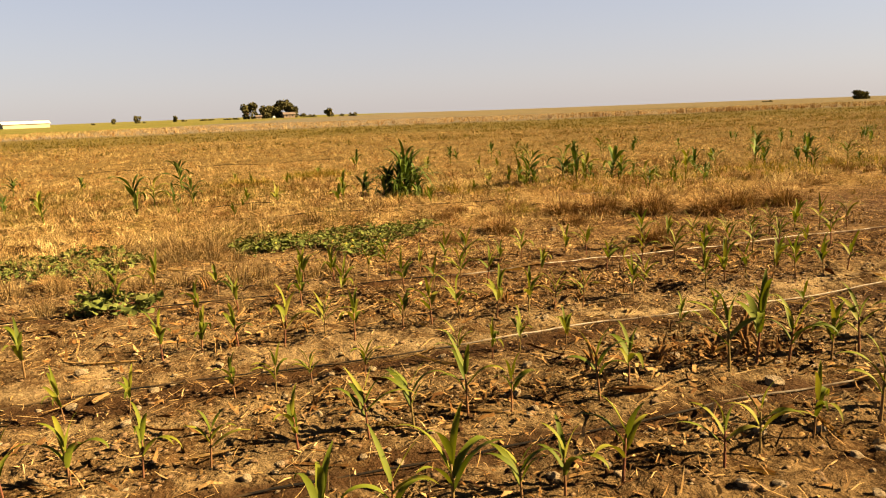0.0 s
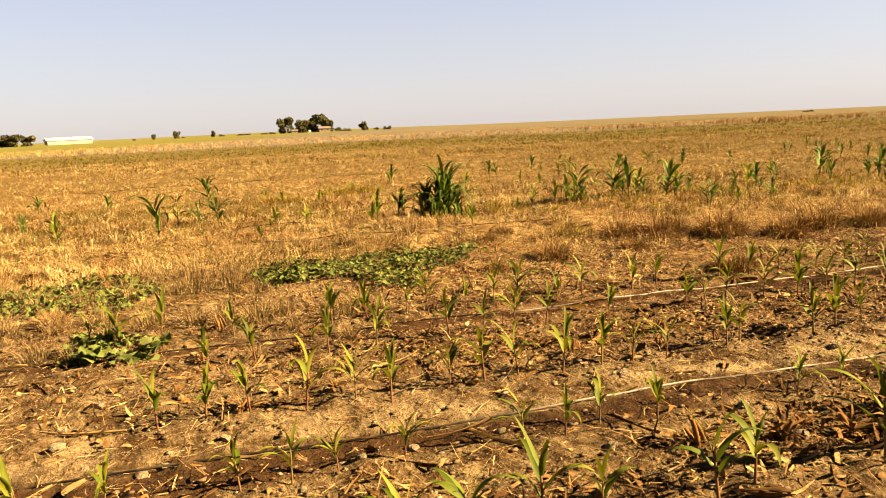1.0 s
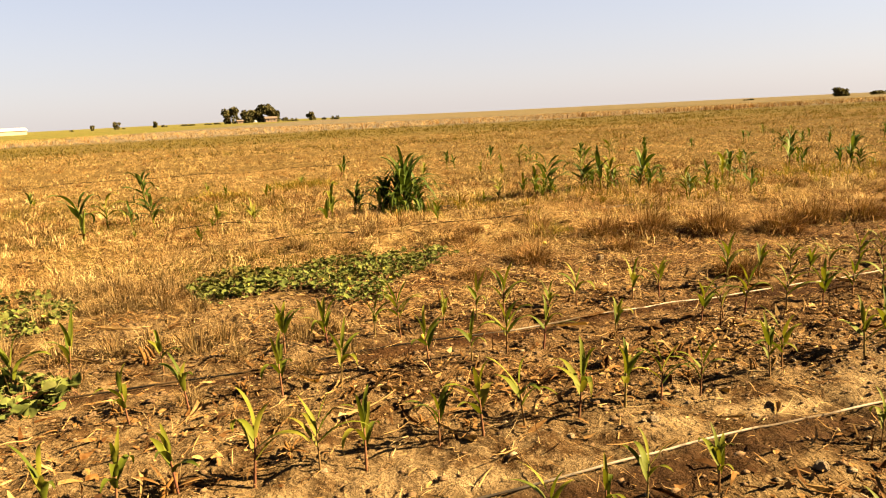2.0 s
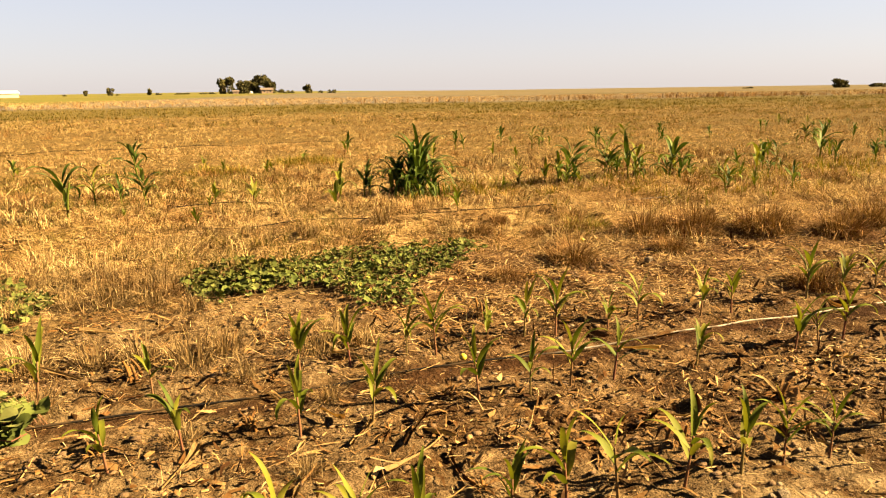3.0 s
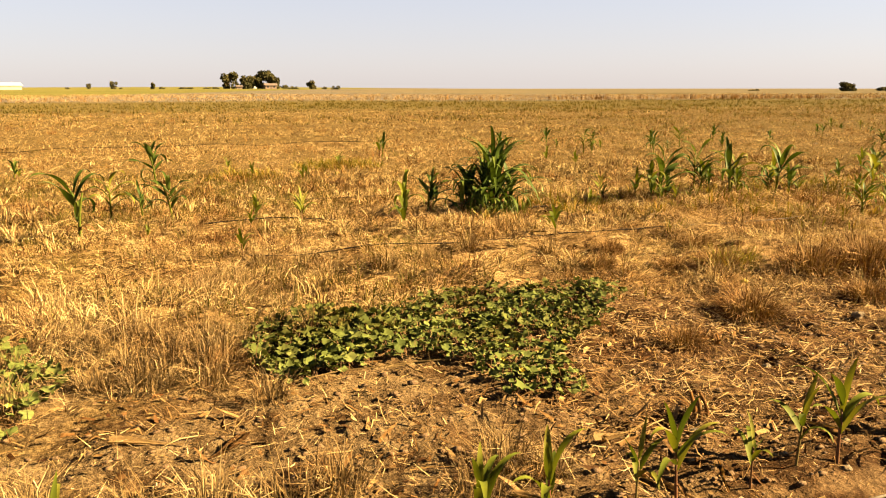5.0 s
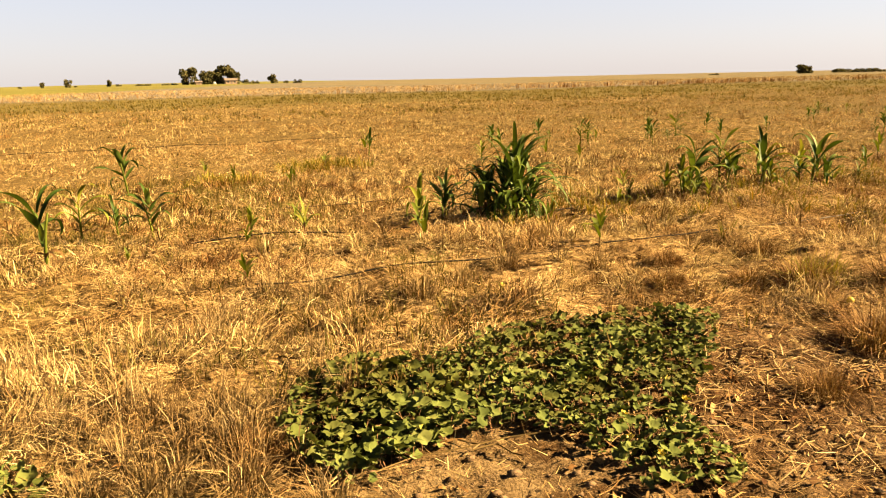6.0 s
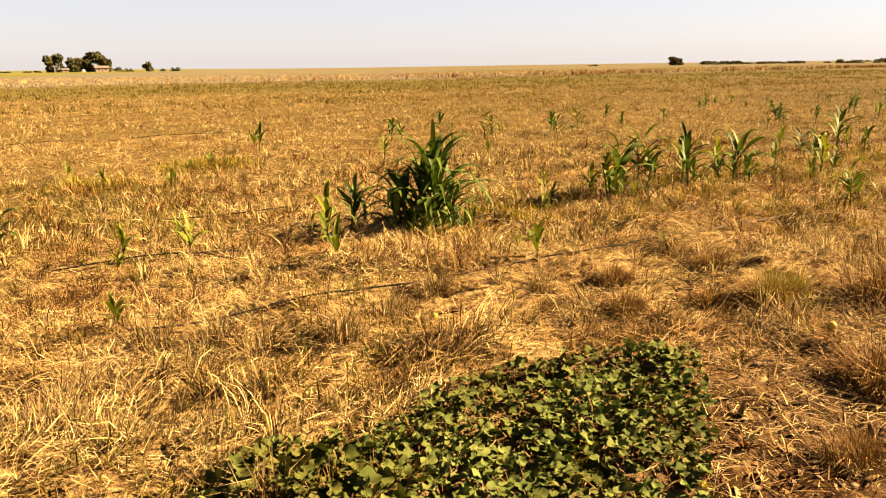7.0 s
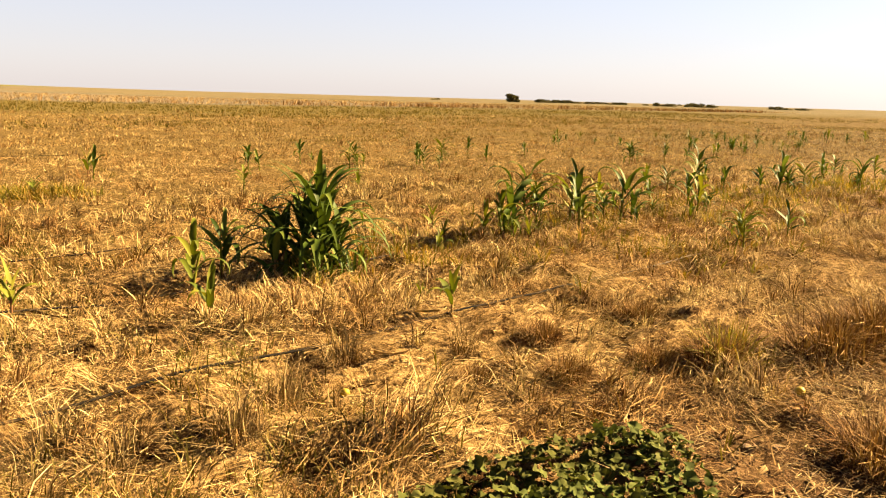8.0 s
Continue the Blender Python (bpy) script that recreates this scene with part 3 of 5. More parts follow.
def stand_grass():
    # near stubble tufts, leaning in swirls
    x, y = scatter(7200, -5, 14, 6.9, 17)
    keep = rng.random(len(x)) < strawy(x, y) * np.clip(0.18 + 3.4 * grain(x * 1.2, y * 1.7, 41), 0.04, 1) * np.clip(1.5 - (y - 9) / 5, 0.6, 1)
    keep &= ~inside(PATCHES["main"], x, y) & ~inside(PATCHES["west"], x, y) & ((off_tape(x, y, 0.09) & ((y < 10.7) | (y > 11.0) | (x > 3.8))) | (y < 8))
    stuff(tuft_blades("dry_grass", x[keep], y[keep], (22, 46), 0.045, (0.08, 0.24), 0.0044, STUBBLE, (0.4, 1.5), (0.1, 1.2), grow=True, comb=0.55), "standing tufts of dry yellow stubble grass", "dry grass")
    x, y = scatter(2600, -5, 14, 7.5, 17)
    keep = rng.random(len(x)) < strawy(x, y) * np.clip(3.5 * grain(x * 0.9, y * 1.3, 43) + 0.15, 0.06, 1)
    stuff(tuft_blades("brown_grass", x[keep], y[keep], (26, 56), 0.06, (0.08, 0.22), 0.0042, TUFT, (0.4, 1.5), (0.1, 1.3), grow=True, comb=0.4), "standing tufts of brown dead grass", "dry grass")
    x, y = scatter(480, -2.6, 0.9, 8.3, 10.6)
    keep = rng.random(len(x)) < np.clip(0.3 + 2.2 * grain(x * 1.6, y * 2.0, 67), 0.05, 1)
    keep &= ~inside(PATCHES["main"], x, y) & ~inside(PATCHES["west"], x, y)
    stuff(tuft_blades("brown_grass", x[keep], y[keep], (24, 50), 0.05, (0.1, 0.26), 0.0034, GOLD, (0.5, 1.5), (0.1, 1.3), comb=0.4), "thin brown grass beside the gourd leaves", "dry grass")
    x, y = scatter(900, -5, 16, 8, 24)
    keep = rng.random(len(x)) < (grain(x * 0.5, y * 0.5, 45) + 0.3)
    stuff(tuft_blades("green_weeds", x[keep], y[keep], (6, 16), 0.05, (0.06, 0.2), 0.006, WEED), "low yellow-green weeds among the straw", "weeds")
    x, y = scatter(5200, -4.4, 2.2, 8.6, 18)
    keep = rng.random(len(x)) < (grain(x * 0.9, y * 0.9, 57) + 0.5)
    stuff(tuft_blades("green_weeds", x[keep], y[keep], (6, 14), 0.07, (0.05, 0.16), 0.006, WEED), "olive weeds growing up through dry grass", "weeds")
    x, y = scatter(6000, 12, 62, 20, 48)
    keep = rng.random(len(x)) < np.clip(2.5 * grain(x * 0.2, y * 0.3, 59) + 0.3, 0, 1)
    stuff(tuft_blades("green_weeds", x[keep], y[keep], (5, 9), 0.16, (0.08, 0.22), 0.018, WEED, short=True), "dull green weeds spread over the stubble", "weeds")
    cx = np.concatenate([rng.uniform(4, 17, 420), rng.normal(1.1, 0.28, 60), rng.normal(2.95, 0.34, 110), rng.uniform(3.2, 4.4, 30), rng.uniform(6, 9, 50)])
    cy = np.concatenate([rng.normal(12.6, 0.6, 420), rng.normal(17.15, 0.3, 60), rng.normal(18.3, 0.3, 110), rng.normal(12.5, 0.3, 30), rng.normal(11.0, 0.3, 50)])
    stuff(tuft_blades("green_weeds", cx, cy, (8, 16), 0.06, (0.08, 0.24), 0.011, GRASS), "fresh green weeds along the old corn lines", "weeds")
    # middle distance
    x, y = scatter(74000, -16, 62, 14, 50)
    keep = rng.random(len(x)) < (0.5 + 1.2 * grain(x * 0.35, y * 0.6, 47)) * (0.65 + 0.35 * np.clip((y - 16) / 10, 0, 1))
    keep &= rng.random(len(x)) < 20.0 / np.hypot(x, y)
    stuff(tuft_blades("dry_grass", x[keep], y[keep], (6, 14), 0.1, (0.05, 0.17), 0.010, STUBBLE, (0.3, 1.5), short=True, comb=0.5), "dry yellow grass over the middle of the field", "dry grass")
    x, y = scatter(7000, -16, 60, 16, 55)
    keep = rng.random(len(x)) < 0.4 + grain(x * 0.3, y * 0.5, 49)
    keep &= rng.random(len(x)) < 22.0 / np.hypot(x, y)
    stuff(tuft_blades("brown_grass", x[keep], y[keep], (6, 14), 0.1, (0.1, 0.28), 0.011, BROWN, short=True), "brown dead grass over the middle of the field", "dry grass")
    x, y = scatter(12000, -24, 110, 34, 84)
    keep = rng.random(len(x)) < 0.25 + 0.6 * np.exp(-((y - 60) / 12) ** 2) + grain(x * 0.15, y * 0.3, 51)
    stuff(tuft_blades("green_weeds", x[keep], y[keep], (5, 9), 0.25, (0.1, 0.3), 0.04, WEED, short=True), "brown-green strip of weeds across the field", "weeds")
    x, y = scatter(9000, -40, 200, 84, 150)
    stuff(tuft_blades("dry_grass", x, y, (4, 8), 0.3, (0.2, 0.45), 0.04, STRAW, short=True), "pale far stubble", "dry grass")
    # old standing stalks in ragged lines
    x = rng.uniform(-32, 170, 2600)
    y = 88 + rng.normal(0, 2.2, 2600) - 0.02 * x
    keep = in_view(x, y) & (rng.random(2600) < np.clip(0.12 + (x - 20) / 130 + 0.9 * grain(x * 0.12, y * 0, 53), 0.06, 1))
    x, y = x[keep], y[keep]
    stuff(tuft_blades("old_stalks", x, y, (2, 4), 0.12, (0.35, 0.9), 0.06, BROWN, (1.2, 1.55), (-0.1, 0.5)), "line of dead brown corn stalks standing far off", "dead stalks")


# ---- corn ----
def add_leaf(bm, length, width, az, rise, droop, z0, fold=0.35, segs=8, wave=0.0, out=0.004, late=None):
    """One arching blade: a folded strip from the stem at z0. late: how far out along it the blade bends over."""
    a, r, z = rise, out, z0
    rows = []
    swing = 0.0
    for i in range(segs + 1):
        s = i / segs
        w = width * (0.45 + 0.55 * min(1, s * 4)) * max(0.02, (1 - s ** 2.2)) ** 0.8
        c, sn = math.cos(az + swing), math.sin(az + swing)
        edge = fold * w * 0.5 * (1 - 0.6 * s)
        roll = wave * math.sin(s * 7 + az * 3)
        p = Vector((r * math.cos(az) - swing * s * length * 0.3 * math.sin(az), r * math.sin(az) + swing * s * length * 0.3 * math.cos(az), z))
        sd = Vector((-sn, c, 0)) * (w / 2)
        nrm = Vector((-math.sin(a) * c, -math.sin(a) * sn, math.cos(a)))
        rows.append((bm.verts.new(p - sd + nrm * (edge + roll * w)), bm.verts.new(p), bm.verts.new(p + sd + nrm * (edge - roll * w))))
        step = length / segs
        r, z = r + step * math.cos(a), z + step * math.sin(a)
        a -= droop / segs * (0.4 + 1.2 * s if late is None else (late + 1) * s ** late)
        if late is not None:
            swing += wave * 1.6 * math.sin(az * 5) / segs
    for p, q in zip(rows, rows[1:]):
        for i in (0, 1):
            f = bm.faces.new((p[i], p[i + 1], q[i + 1], q[i]))
            f.smooth = True


def add_stem(bm, h, r0, r1, sides=7, segs=4, lean=(0, 0), start=(0, 0, -0.02)):
    rings = []
    for i in range(segs + 1):
        s = i / segs
        c = Vector(start) + Vector((lean[0] * s * s, lean[1] * s * s, h * s))
        r = r0 + (r1 - r0) * s
        r *= 1.12 if i % 2 else 1.0
        rings.append([bm.verts.new(c + Vector((r * math.cos(6.2832 * k / sides), r * math.sin(6.2832 * k / sides), 0))) for k in range(sides)])
    for p, q in zip(rings, rings[1:]):
        for k in range(sides):
            bm.faces.new((p[k], p[(k + 1) % sides], q[(k + 1) % sides], q[k])).smooth = True
    bm.faces.new(rings[-1])


def corn_plant(name, label, group, seed, tall, leaves, spread=1.0, mat=CORN, wide=1.0, reach=1.0, low=0.14, fan=0.7):
    r = random.Random(seed)
    root = tagged(new(name), label, "corn plant", group)
    bm = bmesh.new()
    add_stem(bm, tall * 0.62, 0.0065 * wide, 0.004 * wide)
    part("stem", bm, STEM, root)
    plane = r.uniform(0, 6.283)
    for i in range(leaves):
        s = i / (leaves - 1)
        bm = bmesh.new()
        az = plane + math.pi * (i % 2) + r.uniform(-1, 1) * fan
        top = i >= leaves - 2
        length = tall * (r.uniform(0.42, 0.6) if top else r.uniform(0.55, 0.85) * reach)
        rise = r.uniform(1.05, 1.42) if top else r.uniform(0.62, 1.15)
        droop = r.uniform(0.3, 1.4) * (2.2 if fan > 1 else 1.0) if top else r.uniform(1.2, 2.7) * spread
        add_leaf(bm, length, wide * (0.76 if top else 1.0) * r.uniform(0.03, 0.045), az, rise, droop, tall * (low + (0.6 - low) * s), r.uniform(0.25, 0.65), 9, r.uniform(0.03, 0.14), late=r.uniform(0.4, 1.5))
        part("leaf", bm, mat, root)
    if seed % 2:
        bm = bmesh.new()
        add_leaf(bm, tall * r.uniform(0.2, 0.32), r.uniform(0.008, 0.014), plane + r.uniform(0, 6.283), r.uniform(0.5, 1.0), r.uniform(2.4, 3.2), tall * 0.16, 0.8, 8, 0.2)
        part("withered_leaf", bm, DEBRIS, root, "shrivelled brown leaf")
    return root


def put(proto, m, used):
    """Set the first of its kind down at m, or a copy of it."""
    if proto not in used:
        used.add(proto)
        proto.matrix_basis = m
        return proto
    sx, sy, sz = proto.scale
    return copy_thing(proto, m @ Matrix.Diagonal((1 / sx, 1 / sy, 1 / sz, 1)))


def place(proto, x, y, turn, size, used):
    return put(proto, pose(x, y, float(height(x, y)), random.uniform(-6, 6), random.uniform(-6, 6), turn) @ Matrix.Scale(size, 4), used)


ROW_X = {
    2.53: (2.27, 1.59, 1.33, 2.58, 2.05, 1.13, 0.86, 0.62, 0.35, 2.95, 3.3),
    3.38: (3.21, -0.27, 2.16, 3.74, 2.78, 0.73, 3.52, 1.24, 3.0, 1.47, 1.96, 0.01, -0.81, 0.4, 0.95, -0.56, 4.05, 4.4),
    4.17: (1.88, 1.46, 0.59, 1.68, 0.38, 0.9, 2.19, 3.3, 3.05, 0.16, -0.69, -0.38, 3.7, 4.1),
    5.0: (2.07, 2.77, 0.23, 2.32, 1.79, 0.0, 3.34, 1.57, 2.54, 0.53, 3.88, -0.24, 1.36, 1.0, 3.2, -1.02, 0.8, 4.1, 4.3, 4.55, 4.8, 5.1, 5.4),
    5.98: (2.4, 2.9, 2.15, 1.11, 1.65, 3.77, 0.78, 3.55, 1.9, 0.0, 0.29, 3.95, 4.3, 4.6, 4.9, 5.2, 5.5, 5.9, 6.2),
    6.73: (3.78, -0.36, 2.47, 3.55, 3.07, 2.26, -0.83, 2.0, 5.26, 1.69, 0.16, 1.19, 1.51, 0.9, -0.63, 2.82, 4.73, 4.42, 5.08, 5.5, 5.8, 6.1, 6.4, 6.8, 7.2)}


def plant_rows():
    protos = [corn_plant("corn_seedling", "young green corn seedling growing in dry soil", "corn rows", 100 + i, 0.34 + 0.012 * (i % 4), 5 + i % 2, 0.8 + 0.2 * (i % 4), wide=0.85 + 0.1 * (i % 3), reach=0.9, low=0.3) for i in range(9)]
    used, r = set(), random.Random(5)
    i = 0
    for y, xs in ROW_X.items():
        for x in xs:
            place(protos[i % 9], x, y + r.uniform(-0.035, 0.035), r.uniform(0, 360), r.uniform(0.82, 1.18) * (1.2 if y == 3.38 and x > 2.7 else 0.72 if y == 4.17 else 1.0), used)
            i += r.choice((1, 2, 4))


MID_TALL = ((-0.84, 12.55, 0.64), (-0.62, 13.5, 0.52), (-0.3, 13.5, 0.38), (0.01, 13.25, 0.52), (-0.2, 16.7, 0.63), (-2.04, 11.95, 0.5), (-3.03, 14.2, 0.35), (-3.6, 17.9, 0.42), (-2.3, 17.9, 0.34), (2.38, 12.42, 0.5), (2.83, 12.9, 0.52), (3.0, 13.2, 0.4), (3.28, 12.75, 0.55),
            (5.4, 17.3, 0.4), (4.2, 19.9, 0.48), (6.92, 19.96, 0.45), (8.43, 20.6, 0.46), (8.56, 19.1, 0.5), (9.2, 19.8, 0.45), (10.1, 18.7, 0.46), (10.5, 19.4, 0.45), (11.7, 19.9, 0.5), (12.3, 19.1, 0.36), (13.5, 20.9, 0.43), (14.3, 19.7, 0.36),
            (5.72, 12.6, 0.5), (7.0, 13.4, 0.66), (5.9, 12.72, 0.72), (6.85, 13.1, 0.46), (7.2, 12.9, 0.62), (6.82, 12.46, 0.64), (7.78, 12.8, 0.38), (7.5, 12.4, 0.71), (8.2, 13.2, 0.5), (9.6, 13.3, 0.36), (11.0, 13.85, 0.42), (9.6, 12.72, 0.51), (9.08, 12.3, 0.55), (12.2, 14.0, 0.66), (15.2, 17.3, 0.5), (11.9, 13.35, 0.42),
            (7.2, 10.78, 0.45), (8.4, 10.86, 0.4), (12.5, 13.0, 0.44), (12.36, 12.66, 0.64), (13.6, 12.74, 0.52), (15.4, 13.1, 0.5), (16.45, 13.26, 0.46), (14.4, 12.1, 0.57), (16.5, 12.5, 0.5), (22.0, 18.2, 0.43), (25.3, 18.9, 0.42), (29.4, 19.0, 0.5), (32.3, 19.2, 0.55))
MID_SMALL = ((2.18, 11.74, 0.36), (1.3, 12.55, 0.32), (0.55, 11.04, 0.27), (0.84, 12.7, 0.28), (1.37, 12.98, 0.26), (-0.22, 12.4, 0.17), (3.48, 10.98, 0.32), (3.75, 11.6, 0.18), (5.38, 13.25, 0.36), (4.75, 12.5, 0.23), (5.5, 12.64, 0.35), (5.7, 12.56, 0.27), (5.75, 12.45, 0.29), (5.98, 12.46, 0.25),
             (-2.25, 18.0, 0.3), (0.75, 12.38, 0.2), (1.37, 13.33, 0.24), (0.95, 18.3, 0.26), (1.93, 16.3, 0.28), (8.66, 12.15, 0.3), (8.07, 11.2, 0.3), (11.4, 14.5, 0.4), (1.26, 17.07, 0.28), (2.06, 16.6, 0.24), (2.92, 18.3, 0.3), (4.25, 20.3, 0.46), (6.98, 16.7, 0.32), (6.9, 17.7, 0.32), (5.2, 12.9, 0.22), (6.3, 12.6, 0.25), (8.0, 12.5, 0.28), (8.7, 12.7, 0.26))


def grown_corn(seed, tall, leaves, mat):
    """Half-grown corn: a bare foot, an open V of broad folded blades above it, one or two hanging over, withered ones below."""
    r = random.Random(seed)
    root = tagged(new("corn_plant"), "half-grown green corn plant standing in dry grass", "corn plant", "corn beyond the rows")
    bm = bmesh.new()
    add_stem(bm, tall * 0.68, 0.011, 0.006, 7, 6, (r.uniform(-0.05, 0.05), r.uniform(-0.05, 0.05)))
    part("stem", bm, CORN, root)
    plane = r.uniform(0, 6.283)
    for i in range(leaves):
        s = i / (leaves - 1)
        bm = bmesh.new()
        az = plane + math.pi * (i % 2) + r.gauss(0, 0.5)
        hangs = i < 4 and r.random() < 0.6
        length = tall * r.uniform(0.56, 0.84) * (1.0 - 0.22 * s)
        rise = r.uniform(0.5, 0.9) + 0.4 * s
        droop = r.uniform(3.0, 4.4) if hangs else r.uniform(1.5, 3.2)
        add_leaf(bm, length, r.uniform(0.036, 0.058) * (0.75 + 0.4 * math.sin(3.0 * s)), az, rise, droop, tall * (0.26 + 0.4 * s), r.uniform(0.35, 0.8), 10, r.uniform(0.08, 0.26), late=r.uniform(0.4, 0.9) if hangs else r.uniform(0.8, 1.7))
        part("leaf", bm, mat, root)
    for i in range(3):
        bm = bmesh.new()
        add_leaf(bm, tall * r.uniform(0.25, 0.42), r.uniform(0.012, 0.024), plane + r.uniform(0, 6.283), r.uniform(0.5, 1.0), r.uniform(2.4, 3.4), tall * r.uniform(0.12, 0.3), 0.8, 8, 0.2)
        part("withered_leaf", bm, DEBRIS, root, "shrivelled brown leaf")
    return root


def plant_middle():
    protos = [grown_corn(200 + i, 0.5, 7 + i % 3, CORN if i % 4 == 3 else SORGHUM) for i in range(8)]
    small = [corn_plant("corn_plant", "small pale green corn plant in dry grass", "corn beyond the rows", 230 + i, 0.3, 6, 1.2, CORN, 1.1, 0.9, 0.24, 1.0) for i in range(3)]
    used, r = set(), random.Random(9)
    for i, (x, y, h) in enumerate(MID_TALL):
        place(protos[(i * 3) % 8], x, y, r.uniform(0, 360), 1.12 * h / 0.5, used)
        if x > 5 and h > 0.44:
            place(protos[(i * 3 + 1) % 8], x + r.uniform(0.12, 0.3), y + r.uniform(-0.16, 0.16), r.uniform(0, 360), r.uniform(0.55, 0.95) * h / 0.5, used)
    for i, (x, y, h) in enumerate(MID_SMALL):
        place(small[i % 3], x, y, r.uniform(0, 360), 1.05 * h / 0.3, used)
    for i in range(60):
        row = r.choice((17.4, 18.7, 20.2, 21.7, 23.5))
        x = r.uniform(13, 36)
        if x < row * 0.75:
            continue
        place(protos[i % 8], x, row + r.uniform(-0.2, 0.2), r.uniform(0, 360), r.uniform(0.55, 1.05), used)


def big_clump():
    """The tall clump: broad blades standing up from the crowded stems and bending over at their ends, short shoots at its foot."""
    r = random.Random(33)
    root = tagged(new("sorghum_clump"), "tall dark-green clump of broad-leaved sorghum in straw", "sorghum")
    stems = [(0.06, 0.0, 1.06, 18), (0.14, 0.06, 0.96, 14), (-0.04, 0.08, 0.9, 14), (0.02, -0.1, 0.84, 13), (-0.2, 0.1, 0.72, 8), (0.22, -0.04, 0.66, 8), (-0.32, 0.04, 0.62, 7), (-0.14, -0.1, 0.55, 7), (0.3, 0.08, 0.5, 6)]
    for sx, sy, h, n in stems:
        bm = bmesh.new()
        add_stem(bm, h * 0.5, 0.014, 0.009, start=(sx, sy, -0.03))
        part("stem", bm, STEM, root)
        plane = r.uniform(0, 6.283)
        for i in range(n):
            bm = bmesh.new()
            s = i / (n - 1)
            rise = 0.75 + 0.68 * s + r.uniform(-0.12, 0.1)
            droop = r.uniform(2.2, 3.4) if s < 0.6 else r.uniform(1.0, 2.6)
            add_leaf(bm, h * (r.uniform(0.8, 1.05) - 0.32 * s), r.uniform(0.05, 0.074) * (0.8 + 0.3 * math.sin(3 * s)), plane + 2.6 * i + r.uniform(-0.4, 0.4), min(rise, 1.5), droop, h * (0.1 + 0.4 * s), r.uniform(0.25, 0.55), 12, r.uniform(0.04, 0.12), late=r.uniform(0.5, 1.2))
            bmesh.ops.translate(bm, vec=(sx, sy, 0), verts=bm.verts)
            part("leaf", bm, SORGHUM, root)
    for i in range(54):
        bm = bmesh.new()
        sx, sy = r.uniform(-0.3, 0.45), r.uniform(-0.26, 0.14)
        for k in range(3):
            add_leaf(bm, r.uniform(0.14, 0.34), r.uniform(0.016, 0.028), r.uniform(0, 6.283), r.uniform(0.9, 1.45), r.uniform(0.8, 2.6), 0.0, 0.4, 6, late=1.5)
        bmesh.ops.translate(bm, vec=(sx, sy, 0), verts=bm.verts)
        part("shoot", bm, CORN if i % 2 else SORGHUM, root)
    root.matrix_basis = pose(3.47, 12.58, float(height(3.47, 12.58)))


# ---- gourd vines ----
def gourd_leaf_mesh(seed, size=0.05):
    """A rounded, shallow-lobed leaf: puckered between its five ribs, with a scalloped, uneven rim."""
    r = random.Random(seed)
    bm = bmesh.new()
    n = 22
    p1, p2 = r.uniform(0, 6.283), r.uniform(0, 6.283)
    cup, wav = r.uniform(-0.3, 0.3), r.uniform(0.15, 0.32)
    mid = bm.verts.new((-size * 0.3, 0, 0))
    rings = [[], [], []]
    for i in range(n):
        a = -math.pi + 2 * math.pi * i / n
        lobe = 1 + 0.075 * math.cos(5 * a) + 0.05 * math.cos(2 * a + p1) + 0.03 * (-1) ** i + r.uniform(-0.03, 0.03)
        if abs(a) > 2.75:
            lobe *= 0.55
        x, y = size * lobe * math.cos(a) * 1.05, size * lobe * math.sin(a)
        for ring, k in zip(rings, (0.38, 0.72, 1.0)):
            z = size * (cup * k * k + wav * math.sin(3 * a + p2) * k * k * 0.8 + 0.09 * k * math.cos(5 * a) * (1.3 - k) + 0.16 * k * abs(math.sin(a)) + r.uniform(-0.035, 0.035))
            ring.append(bm.verts.new((x * k - size * 0.3 * (1 - k), y * k, z)))
    for i in range(n):
        j = (i + 1) % n
        bm.faces.new((mid, rings[0][i], rings[0][j])).smooth = True
        for p, q in zip(rings, rings[1:]):
            bm.faces.new((p[i], q[i], q[j], p[j])).smooth = True
    me = bpy.data.meshes.new("gourd_leaf")
    bm.to_mesh(me)
    bm.free()
    return me


